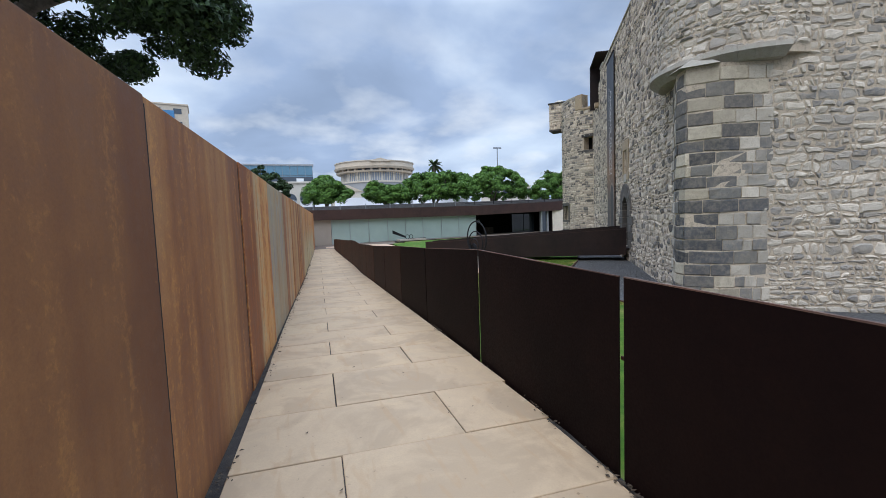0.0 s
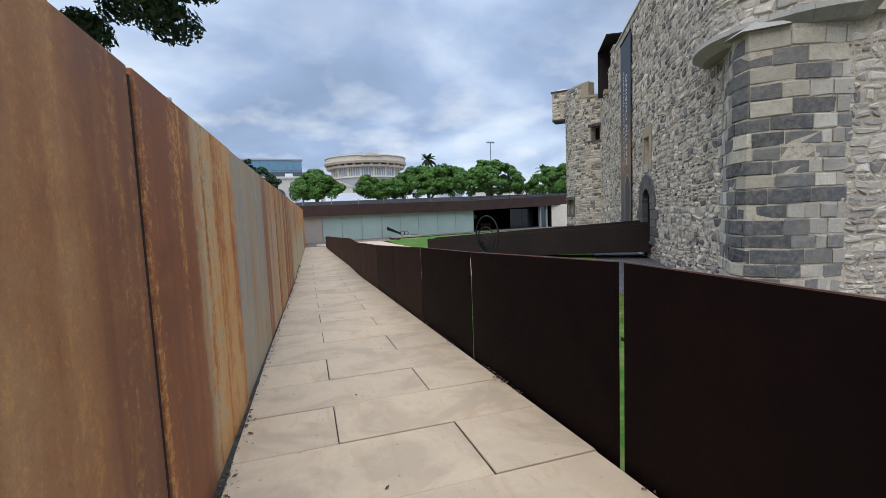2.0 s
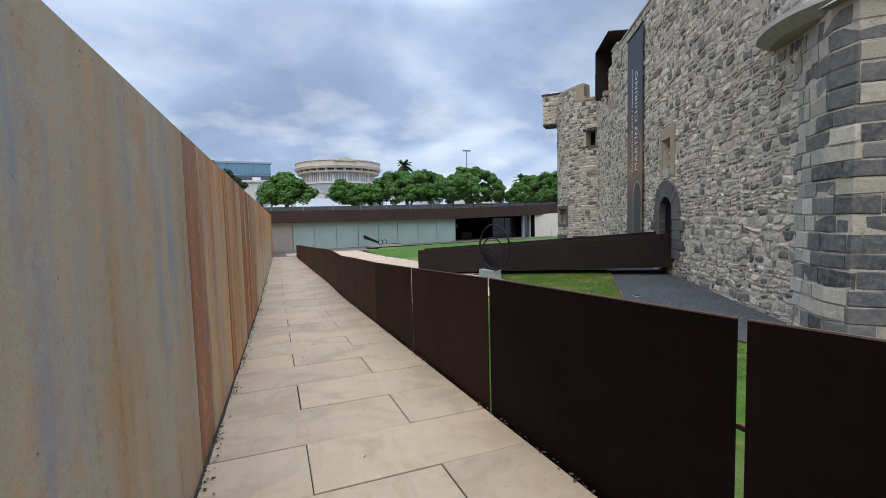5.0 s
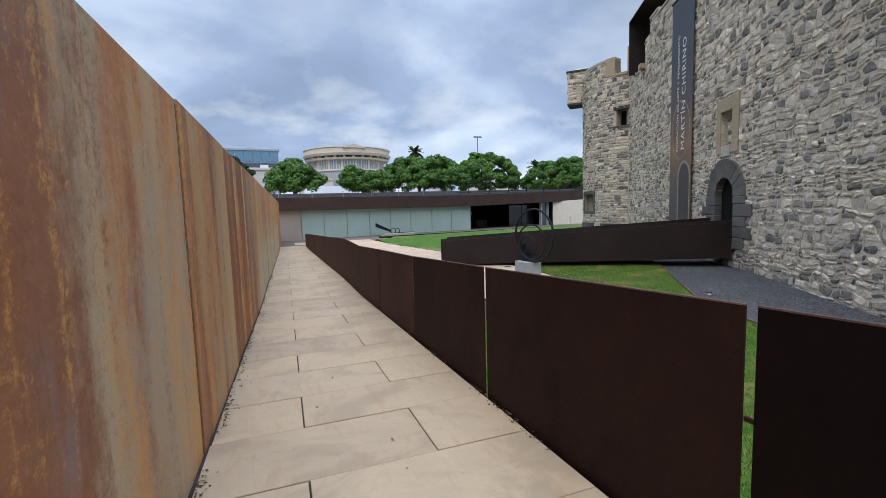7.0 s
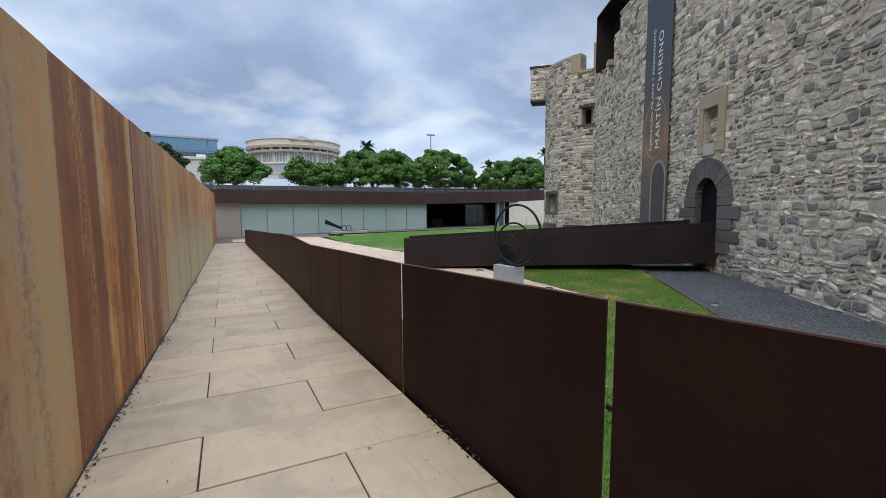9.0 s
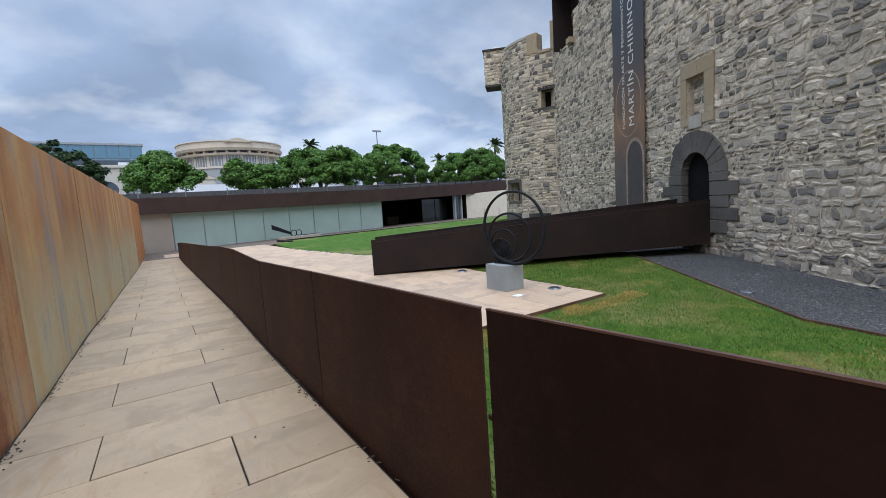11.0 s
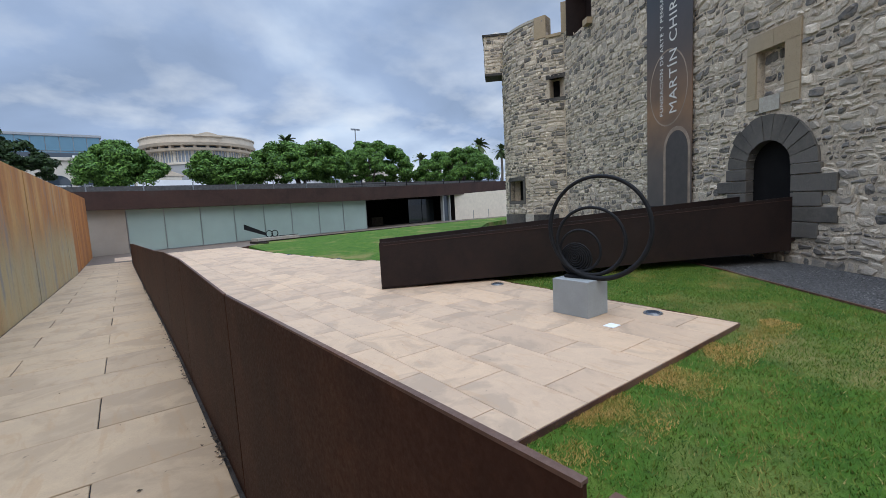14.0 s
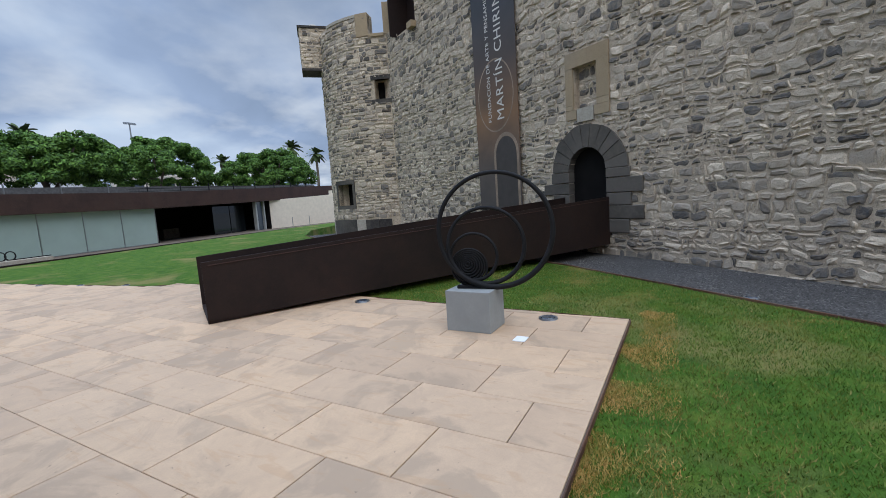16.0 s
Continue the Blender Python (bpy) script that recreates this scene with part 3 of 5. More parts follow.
plaza_out = [(1.95, 18.05), (8.63, 18.05), (8.92, 23.7), (9.05, 29.7), (8.5, 31), (7.6, 38.5), (7.45, 44.3), tuple(F(9, 3.6, 0).xy), tuple(F(20, 3.6, 0).xy), tuple(F(33, 3.6, 0).xy), tuple(F(46, 4.9, 0).xy), tuple(F(46, 2.5, 0).xy), tuple(F(33.5, -3, 0).xy), tuple(F(0.2, 0.0, 0).xy), (0.1, 42.0), (1.97, 42.0)]
plaza = prism("floor_plaza", plaza_out, -2.3, lambda x, y: plaza_z(x, y) - 0.012, M_JOINT)
tagged(plaza, "plaza paved with pale limestone slabs", "plaza", kind="structure")
cells = []
pe = plaza_out[:11]
for (x0, y0), (x1, y1) in zip(pe, pe[1:]):
    d = Vector((x1 - x0, y1 - y0, 0)).normalized()
    o = Vector((d.y, -d.x, 0)) * 0.012
    z0, z1 = plaza_z(x0, y0) + .004, plaza_z(x1, y1) + .004
    a, b = Vector((x0, y0, 0)), Vector((x1, y1, 0))
    cells.append([(*(a).xy, -1.42), (*(b).xy, -1.42), (*(b + o).xy, -1.42), (*(a + o).xy, -1.42), (*(a).xy, z0), (*(b).xy, z1), (*(b + o).xy, z1), (*(a + o).xy, z0)])
tagged(hexes("plaza_edging", cells, M_EDGE), "thin rusty steel edge round the plaza paving", "edging", kind="structure")

# ---- corten walls of the ramp, panel by panel ----
M_SEAM = plain("black_seam", (0.006, 0.005, 0.004), 0.95, 0, 0.3, 8)
GAPS = [-9.1, -6.8, -4.55, -2.3, -0.08, 2.185, 4.375, 6.53, 9.05, 11.29, 13.5, 15.87, 18.05, 20.57, 22.63] + [22.63 + 2.27 * k for k in range(1, 12)]
PLATES = {5: M_WALL, 6: M_STREAK, 7: M_GREY, 8: M_MIXED, 9: M_TAWNY, 10: M_STREAK, 11: M_TAWNY}
wall_left = thing("wall_left", "tall weathered corten steel wall with rust streaks", "wall", "structure")
for i, (a, b) in enumerate(zip(GAPS, GAPS[1:])):
    b = min(b, 47.6)
    if a > 47:
        break
    g = {5: 0.020, 9: 0.017, 7: 0.012, 8: 0.012}.get(i, 0.010)
    a2, b2 = a + g, b - {4: 0.020, 8: 0.017, 6: 0.012, 7: 0.012}.get(i, 0.010)
    zb = ground_z(a) - 0.25
    h = WALL_TOP + 0.0035 * max(0.0, a - 8) - zb
    bm = box_bm((0.03, b2 - a2, h), bevel=0.003)
    ob = part("panel", bm, PLATES.get(i, M_SMOOTH if i < 5 else (M_FRINGE if i < 21 else M_FAR)), wall_left)
    ob.location = (left_x((a + b) / 2) - 0.015 + 0.006 * math.sin(i * 2.3), (a + b) / 2, zb + h / 2)
    ob.rotation_euler = (0, 0, -0.02)
    # dark backing strip in each joint
    wj = {4: 0.038, 8: 0.032}.get(i, 0.022)
    part("joint_strip", box_bm((0.02, wj, h - 0.03), (left_x(b) - 0.015, b, zb + h / 2 - 0.015)), M_SEAM, wall_left)

wall_rail = thing("wall_rail", "waist-high dark corten steel parapet of plates", "parapet", "structure")
JOINTS = [-8.0, -5.2, -2.85, -0.45, 1.95, 4.37, 6.78, 9.0, 11.33, 13.65, 15.92, 18.2, 20.45, 22.3, 24.4, 27.0, 29.6, 32.2, 34.8, 37.5, 42.0]
WIDE = {1.95: .022, 4.37: .026, 9.0: .023, 11.33: .023, 6.78: .021, 13.65: .020, 15.92: .018, 18.2: .014}
for a, b in zip(JOINTS, JOINTS[1:]):
    a2, b2 = a + WIDE.get(a, .008), b - WIDE.get(b, .008)
    xa, xb, za, zb = along(FENCE_X, a2), along(FENCE_X, b2), along(FENCE_Z, a2), along(FENCE_Z, b2)
    w = 0.012
    bm = bmesh.new()
    vs = [bm.verts.new(p) for p in ((xa, a2, -1.4), (xa + w, a2, -1.4), (xb + w, b2, -1.4), (xb, b2, -1.4), (xa, a2, za), (xa + w, a2, za), (xb + w, b2, zb), (xb, b2, zb))]
    for f in HEX:
        bm.faces.new([vs[k] for k in f])
    bmesh.ops.recalc_face_normals(bm, faces=bm.faces)
    bmesh.ops.bevel(bm, geom=bm.edges[:], offset=0.002, segments=1, affect="EDGES")
    part("panel", bm, M_RAIL_DARK if a < 8 else (M_RAIL_MID if a < 13 else M_RAIL), wall_rail)
    # rusted top edge of the plate, skylight on it put into a lighter colour
    pos = [(xa - .001, a2, za), (xa + w + .001, a2, za), (xb + w + .001, b2, zb), (xb - .001, b2, zb)]
    hexes("top_edge", [[(x, y, z - .004) for x, y, z in pos] + [(x, y, z + .003) for x, y, z in pos]], M_RIM_LIT, wall_rail, "bare rusty top edge")
    # small tie between neighbouring plates
    if a in WIDE:
        part("tie", box_bm((0.012, 0.06, 0.02), (along(FENCE_X, a) + 0.03, a, along(FENCE_Z, a) - 0.46)), M_RAIL, wall_rail)


# ---- castle masonry ----
def slab_wall(mapf, ub, z0, top, gaps, depth):
    """Thick wall cells column by column; gaps(u0, u1) gives the open stretches of height."""
    cells = []
    for a, b in zip(ub, ub[1:]):
        zs = [z0]
        for lo, hi in gaps(a, b):
            zs += [lo, hi]
        zt = top((a + b) / 2)
        zs.append(zt)
        for lo, hi in zip(zs[::2], zs[1::2]):
            if hi > lo:
                cells.append([mapf(a, lo, 0), mapf(b, lo, 0), mapf(b, hi, 0), mapf(a, hi, 0), mapf(a, lo, -depth), mapf(b, lo, -depth), mapf(b, hi, -depth), mapf(a, hi, -depth)])
    return cells


def rubble(mapf, u0, u1, v0, v1, skip, rng, hmin=0.16, hmax=0.34, wmin=0.22, wmax=0.75, proud=0.05, top=None, warp=0.0):
    """Irregular angular rubble that shares its bent joints: a list of (u, v, verts, faces), one for each stone."""
    out, rows, v = [], [], v0
    while v < v1:
        h = rng.uniform(hmin, hmax)
        us, u = [u0], u0
        lean = rng.uniform(0.7, 1.25)
        while u < u1 - wmin:
            u += min(wmax, max(wmin, rng.gauss(h * 1.35 * lean, h * 0.95)))
            us.append(min(u, u1))
        us[-1] = u1
        rows.append((v, h, us))
        v += h
    ph = rng.random() * 50
    # joint ends on each course line, bent up and down
    lines = []
    for r in range(len(rows) + 1):
        z = rows[r][0] if r < len(rows) else rows[-1][0] + rows[-1][1]
        hb = rows[r - 1][1] if r else rows[0][1]
        ha = rows[r][1] if r < len(rows) else hb
        amp = 0.34 * min(ha, hb)
        pts = {}
        for rr in (r - 1, r):
            if 0 <= rr < len(rows):
                for j, u in enumerate(rows[rr][2]):
                    edge = j == 0 or j == len(rows[rr][2]) - 1
                    du = 0 if edge else rng.uniform(-0.07, 0.07)
                    dv = rng.uniform(-amp, amp) + 0.07 * noise.noise((u * 0.8 + ph, r * 0.7, 0.0))
                    pts[(rr, j)] = (u + du, z + (0 if r == 0 else dv))
        lines.append(pts)
    for r, (v, h, us) in enumerate(rows):
        for j in range(len(us) - 1):
            a, b = us[j], us[j + 1]
            vc = v + h / 2
            if skip((a + b) / 2, vc, (b - a) / 2, h / 2) or (top is not None and v + h > top((a + b) / 2)):
                continue
            low = sorted([p for k, p in lines[r].items() if (k[0] == r and k[1] in (j, j + 1)) or (k[0] == r - 1 and a + .05 < rows[r - 1][2][k[1]] < b - .05)])
            high = sorted([p for k, p in lines[r + 1].items() if (k[0] == r and k[1] in (j, j + 1)) or (k[0] == r + 1 and a + .05 < rows[r + 1][2][k[1]] < b - .05)], reverse=True)
            poly = low + high
            # break the long corners
            ring = []
            n = len(poly)
            for i in range(n):
                p, q = poly[i], poly[(i + 1) % n]
                f = rng.uniform(0.12, 0.3)
                ring.append((p[0] + (q[0] - p[0]) * f, p[1] + (q[1] - p[1]) * f))
                f = rng.uniform(0.7, 0.88)
                ring.append((p[0] + (q[0] - p[0]) * f, p[1] + (q[1] - p[1]) * f))
            k = len(ring)
            cu, cv = sum(p[0] for p in ring) / k, sum(p[1] for p in ring) / k
            w2, h2 = max(0.05, (b - a) / 2), h / 2
            gap = rng.choice((0.003, 0.006, 0.010, 0.022))
            d = proud * rng.uniform(0.25, 1.35)
            tu, tv = rng.uniform(-1, 1), rng.uniform(-1, 1)
            vs, fs = [], []
            for q, dd in ((0.0, -0.012), (0.04, d * 0.85)):
                for x, y in ring:
                    g = gap + q * (0.5 + rng.random())
                    fx, fy = max(0.25, 1 - g / w2), max(0.25, 1 - g / h2)
                    x2, y2 = cu + (x - cu) * fx, cv + (y - cv) * fy
                    y2 += warp * noise.noise((x2 * 1.5, y2 * 1.1, ph))
                    tilt = (tu * (x2 - cu) / w2 + tv * (y2 - cv) / h2) * d * 0.5 + rng.uniform(-.012, .012) if dd > 0 else 0
                    vs.append(mapf(x2, y2, dd + tilt))
            cu2, cv2 = cu + rng.uniform(-.3, .3) * w2, cv + rng.uniform(-.3, .3) * h2
            vs.append(mapf(cu2, cv2 + warp * noise.noise((cu2 * 1.5, cv2 * 1.1, ph)), d * rng.uniform(0.8, 1.25)))
            for i in range(k):
                i2 = (i + 1) % k
                fs.append((i, i2, k + i2, k + i))
                fs.append((k + i, k + i2, 2 * k))
            out.append((cu, cv, vs, fs))
    return out


def joined(name, stones, material, parent, label=""):
    vs, fs = [], []
    for _, _, v, f in stones:
        k = len(vs)
        vs += v
        fs += [tuple(k + i for i in q) for q in f]
    ob = mesh_ob(name, vs, fs, material, parent, label)
    return tagged(ob, kind="stuff")


ARCH_S, ARCH_R, ARCH_RO, ARCH_SPRING, ARCH_Z0 = 25.63, 0.77, 1.48, 1.44, -0.55
NICHE = (25.19, 26.10, 3.43, 4.74)
NICHE_O = (24.73, 26.42, 3.12, 5.22)
DRUM_N, DRUM_S, DRUM_R = 6.6, 16.9, 2.3
TOW_N, TOW_S, TOW_R = 7.3, 43.6, 4.9
BASE = -2.28


def main_map(u, v, d):
    return C(4.75 - d, u, v)


def right_map(u, v, d):
    return C(u, 14.95 - d, v)


def drum_map(u, v, d):
    a = u / DRUM_R
    return C(DRUM_N + (DRUM_R + d) * math.cos(a), DRUM_S + (DRUM_R + d) * math.sin(a), v)


def tower_map(u, v, d):
    a = u / TOW_R
    return C(TOW_N + (TOW_R + d) * math.cos(a), TOW_S + (TOW_R + d) * math.sin(a), v)


def main_top(s):
    if s > 38.25:
        return 10.3
    if s > 36.1:
        return 9.75
    if s > 35.2:
        return 11.2
    if s > 33.8:
        return 12.0
    return 11.75 if s > 24 else (12.6 if s > 16.9 else 5.7)


def main_gaps(a, b):
    m = (a + b) / 2
    g = []
    if abs(m - ARCH_S) < ARCH_R:
        g.append((ARCH_Z0, ARCH_SPRING + math.sqrt(ARCH_R ** 2 - (m - ARCH_S) ** 2)))
    if NICHE[0] < m < NICHE[1]:
        g.append((NICHE[2], NICHE[3]))
    return g


castle = thing("castle", "old fortress of grey and tan rubble stone with dark quoins", "castle")
ub = sorted(set([14.95, 16.9, 20, 24, 33.8, 35.2, 36.1, 38.25, 40.2, NICHE[0], NICHE[1]] + [round(ARCH_S - ARCH_R + ARCH_R * 2 * i / 20, 4) for i in range(21)]))
cw = hexes("wall", slab_wall(main_map, ub, BASE, main_top, main_gaps, 1.4), M_MORTAR, castle)
rw = hexes("wall", slab_wall(right_map, [5.5, 6.6, 12, 20, 34], BASE, lambda u: 12.6 if u > 6.6 else 5.7, lambda a, b: [], 1.4), M_MORTAR, castle)
# closing body behind, so that no light passes through
part("roof", box_bm((26, 30, 0.4), tuple(C(18.5, 31, 10.6)), rz=-29.2), M_ASPH, castle)
part("wall", box_bm((0.8, 40, 12), tuple(C(33, 32, 4.6)), rz=-29.2), M_MORTAR, castle)
# added sheet, not a door: shade of the open arch as near-black colour
hexes("shade_sheet", [[C(4.96, 24.75, -.6), C(5.02, 24.75, -.6), C(5.02, 26.5, -.6), C(4.96, 26.5, -.6), C(4.96, 24.75, 2.4), C(5.02, 24.75, 2.4), C(5.02, 26.5, 2.4), C(4.96, 26.5, 2.4)]], M_SHADE, castle, "unlit dark wooden door set deep in the arch")
# passage lining coloured near-black for the shade inside
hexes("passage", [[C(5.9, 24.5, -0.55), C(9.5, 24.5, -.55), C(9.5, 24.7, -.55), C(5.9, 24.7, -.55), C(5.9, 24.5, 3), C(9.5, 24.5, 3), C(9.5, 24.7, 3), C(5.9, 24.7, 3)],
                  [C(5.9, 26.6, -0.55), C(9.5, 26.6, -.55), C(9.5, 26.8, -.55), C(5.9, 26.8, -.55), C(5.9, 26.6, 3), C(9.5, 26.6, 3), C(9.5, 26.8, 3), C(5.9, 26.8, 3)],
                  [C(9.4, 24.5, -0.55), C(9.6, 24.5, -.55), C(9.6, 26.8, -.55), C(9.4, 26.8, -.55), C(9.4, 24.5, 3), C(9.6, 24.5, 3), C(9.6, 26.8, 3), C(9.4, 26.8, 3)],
                  [C(5.9, 24.5, 2.9), C(9.6, 24.5, 2.9), C(9.6, 26.8, 2.9), C(5.9, 26.8, 2.9), C(5.9, 24.5, 3.1), C(9.6, 24.5, 3.1), C(9.6, 26.8, 3.1), C(5.9, 26.8, 3.1)]], M_SHADE, castle, "dark passage behind the arched doorway")
ang = lambda d: radians(d)
dr = hexes("turret", slab_wall(drum_map, [DRUM_R * ang(130 + 10 * i) for i in range(20)], 5.85, lambda u: 13.2, lambda a, b: [], 1.0), M_MORTAR, castle, "round corner turret of rubble stone")


def own(world_deg):
    """Angle in castle axes of a direction given in the world."""
    d = Vector((math.cos(radians(world_deg)), math.sin(radians(world_deg))))
    return math.atan2(0.487 * d.x + 0.873 * d.y, 0.873 * d.x - 0.487 * d.y) % (2 * math.pi)


SLOT = (TOW_R * own(-161.5), TOW_R * own(-137.0), 6.75, 7.85)
WIN = (TOW_R * own(154.5), TOW_R * own(173.5), 0.75, 2.05)
SLOT = (min(SLOT[:2]), max(SLOT[:2]), *SLOT[2:])
WIN = (min(WIN[:2]), max(WIN[:2]), *WIN[2:])


def tow_gaps(a, b):
    m = (a + b) / 2
    g = []
    if WIN[0] < m < WIN[1]:
        g.append(WIN[2:])
    if SLOT[0] < m < SLOT[1]:
        g.append(SLOT[2:])
    return g


CREN = (TOW_R * own(-163.0), TOW_R * own(-152.5))
CREN = (min(CREN), max(CREN))


def tow_top(u):
    return 10.25 if CREN[0] < u < CREN[1] else 11.45


tb = sorted(set([TOW_R * ang(90 + 6 * i) for i in range(41)] + [*SLOT[:2], *WIN[:2], *CREN]))
hexes("tower", slab_wall(tower_map, tb, BASE, tow_top, tow_gaps, 0.7), M_MORTAR, castle, "round corner tower of grey rubble stone")
# solid core added inside the tower, coloured as the shade in its openings
part("recess", cyl_bm(TOW_R - 0.72, TOW_R - 0.72, 11.3, tuple(C(TOW_N, TOW_S, 4.3)), 40), M_SHADE, castle, "dark hollow behind the tower openings")

rng = random.Random(7)


def main_skip(u, v, du, dv):
    if u < 17.6 and v < 6.0:
        return u < 16.9
    if v > 5.6 and u < 17.9:
        return True
    r = math.hypot(u - ARCH_S, v - ARCH_SPRING)
    if v > ARCH_SPRING and r < ARCH_RO + 0.06:
        return True
    if v <= ARCH_SPRING + 0.1 and v > -0.5 and abs(u - ARCH_S) < 1.45 + du:
        return True
    if NICHE_O[0] - du * .6 < u < NICHE_O[1] + du * .6 and NICHE_O[2] - dv < v < NICHE_O[3] + dv * .6:
        return True
    return False


stones = rubble(main_map, 16.4, 39.45, BASE, 12.4, main_skip, rng, 0.09, 0.28, 0.08, 0.46, 0.036, main_top, 0.10)
near = [s for s in stones if 17.0 < s[0] < 23.8 and s[1] < 1.2][:180]
ids = {id(s) for s in near}
joined("rubble", [s for s in stones if id(s) not in ids], M_RUBBLE, cw, "grey and tan rubble stones in pale mortar")
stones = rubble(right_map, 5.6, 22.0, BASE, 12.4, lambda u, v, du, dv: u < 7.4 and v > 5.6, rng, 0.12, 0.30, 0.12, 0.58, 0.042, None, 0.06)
joined("rubble", stones, M_RUBBLE_LIT, rw, "weathered tan and grey rubble stones")
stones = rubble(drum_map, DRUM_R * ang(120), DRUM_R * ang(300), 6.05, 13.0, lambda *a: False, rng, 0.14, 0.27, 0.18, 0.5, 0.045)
joined("rubble", stones, M_RUBBLE_LIT, dr)


def tow_skip(u, v, du, dv):
    for q in (SLOT, WIN):
        if q[0] - du - .12 < u < q[1] + du + .12 and q[2] - dv - .1 < v < q[3] + dv + .1:
            return True
    return v < -0.15


stones = rubble(tower_map, TOW_R * ang(118), TOW_R * ang(238), -0.9, 11.3, tow_skip, rng, 0.13, 0.28, 0.18, 0.55, 0.045, tow_top)
joined("rubble", stones, M_RUBBLE, castle, "grey rubble stones of the round tower")

# dressed frames and base course of the tower
def ring_block(mapf, u0, u1, z0, z1, d0, d1, material, parent, name="block", k=4):
    cells = []
    for i in range(k):
        a, b = u0 + (u1 - u0) * i / k, u0 + (u1 - u0) * (i + 1) / k
        cells.append([mapf(a, z0, d0), mapf(b, z0, d0), mapf(b, z1, d0), mapf(a, z1, d0), mapf(a, z0, d1), mapf(b, z0, d1), mapf(b, z1, d1), mapf(a, z1, d1)])
    return hexes(name, cells, material, parent)


for q in (SLOT, WIN):
    ring_block(tower_map, q[0] - .2, q[1] + .2, q[3], q[3] + .24, .05, -.3, M_BASALT, castle, "lintel")
    ring_block(tower_map, q[0] - .2, q[1] + .2, q[2] - .22, q[2], .05, -.3, M_BASALT, castle, "sill")
    if q is SLOT:
        continue
    ring_block(tower_map, q[0] - .2, q[0], q[2], q[3], .04, -.3, M_BASALT, castle, "jamb", 1)
    ring_block(tower_map, q[1], q[1] + .2, q[2], q[3], .04, -.3, M_BASALT, castle, "jamb", 1)
u = TOW_R * ang(120)
while u < TOW_R * ang(225):
    w = rng.uniform(0.45, 0.9)
    ring_block(tower_map, u + .01, u + w - .01, -1.25, -0.15 + rng.uniform(-.03, .03), .08, -.2, M_BASALT if rng.random() < .75 else M_LEDGE, castle, "base_stone", 2)
    u += w
# merlons: tan coping stones either side of the crenel, pale sill in it
ring_block(tower_map, CREN[0] - 0.75, CREN[0], 10.3, 11.55, .06, -.75, M_SAND, castle, "merlon")
ring_block(tower_map, CREN[1], CREN[1] + 0.8, 10.3, 12.0, .06, -.75, M_SAND, castle, "merlon")
ring_block(tower_map, CREN[0], CREN[1], 10.2, 10.36, .1, -.75, M_SAND, castle, "crenel_sill")
ring_block(tower_map, CREN[0] - 3.2, CREN[0] - .75, 11.4, 11.55, .05, -.7, M_LEDGE, castle, "coping", 6)

# small square bartizan on the tower's far side
bz = Vector((23.95, 38.25, 0))
bart = part("bartizan", box_bm((1.7, 1.5, 2.5), (bz.x, bz.y, 10.7), 0.03, 135), M_MORTAR, castle, "small projecting lookout of rubble stone")


def flat_map(origin, along_dir, out_dir):
    o, a, n_ = Vector(origin), Vector(along_dir).normalized(), Vector(out_dir).normalized()
    return lambda u, v, d: o + a * u + n_ * d + Vector((0, 0, v))


for rot, half, wide in ((135, 0.85, 1.5), (225, 0.75, 1.7), (45, 0.75, 1.7)):
    nrm = Vector((math.cos(radians(rot)), math.sin(radians(rot)), 0))
    tan = Vector((-nrm.y, nrm.x, 0))
    st = rubble(flat_map(bz + nrm * half - tan * wide / 2, tan, nrm), 0.0, wide, 9.55, 11.85, lambda *a: False, rng, 0.13, 0.26, 0.16, 0.45, 0.04)
    joined("rubble", st, M_RUBBLE, bart)
part("corbel", box_bm((1.75, 1.55, 0.16), (bz.x, bz.y, 9.44), 0.02, 135), M_BASALT, castle)
part("cap", box_bm((1.9, 1.7, 0.14), (bz.x, bz.y, 12.0), 0.02, 135), M_BASALT, castle)
part("cap", cyl_bm(0.85, 0.25, 0.32, (bz.x, bz.y, 12.2), 10), M_LEDGE, castle)

# steel lining of the notch in the parapet
def cbox(n0, n1, s0, s1, z0, z1):
    return [C(n0, s0, z0), C(n1, s0, z0), C(n1, s1, z0), C(n0, s1, z0), C(n0, s0, z1), C(n1, s0, z1), C(n1, s1, z1), C(n0, s1, z1)]


hexes("steel_lining", [cbox(4.35, 7.0, 38.2, 38.26, 9.7, 13.1), cbox(5.5, 5.56, 36.2, 38.2, 9.7, 13.0), cbox(4.35, 7.0, 34.5, 38.26, 13.04, 13.1)], M_OILED, castle, "dark steel plates lining a gap in the parapet")
hexes("corbel", [cbox(4.45, 5.2, 36.0, 36.5, 9.5, 9.8)], M_SAND, castle)
hexes("coping", [cbox(4.7, 6.1, 33.8, 35.2, 12.0, 12.12), cbox(4.68, 6.1, 24.0, 33.8, 11.75, 11.85)], M_LEDGE, castle)

# corbelled ledge under the round turret, stone by stone
def dp(t, r, z):
    return C(DRUM_N + r * math.cos(t), DRUM_S + r * math.sin(t), z)


ledge = tagged(new("ledge"), "pale moulded stone ledge under the turret")
ledge.parent = castle
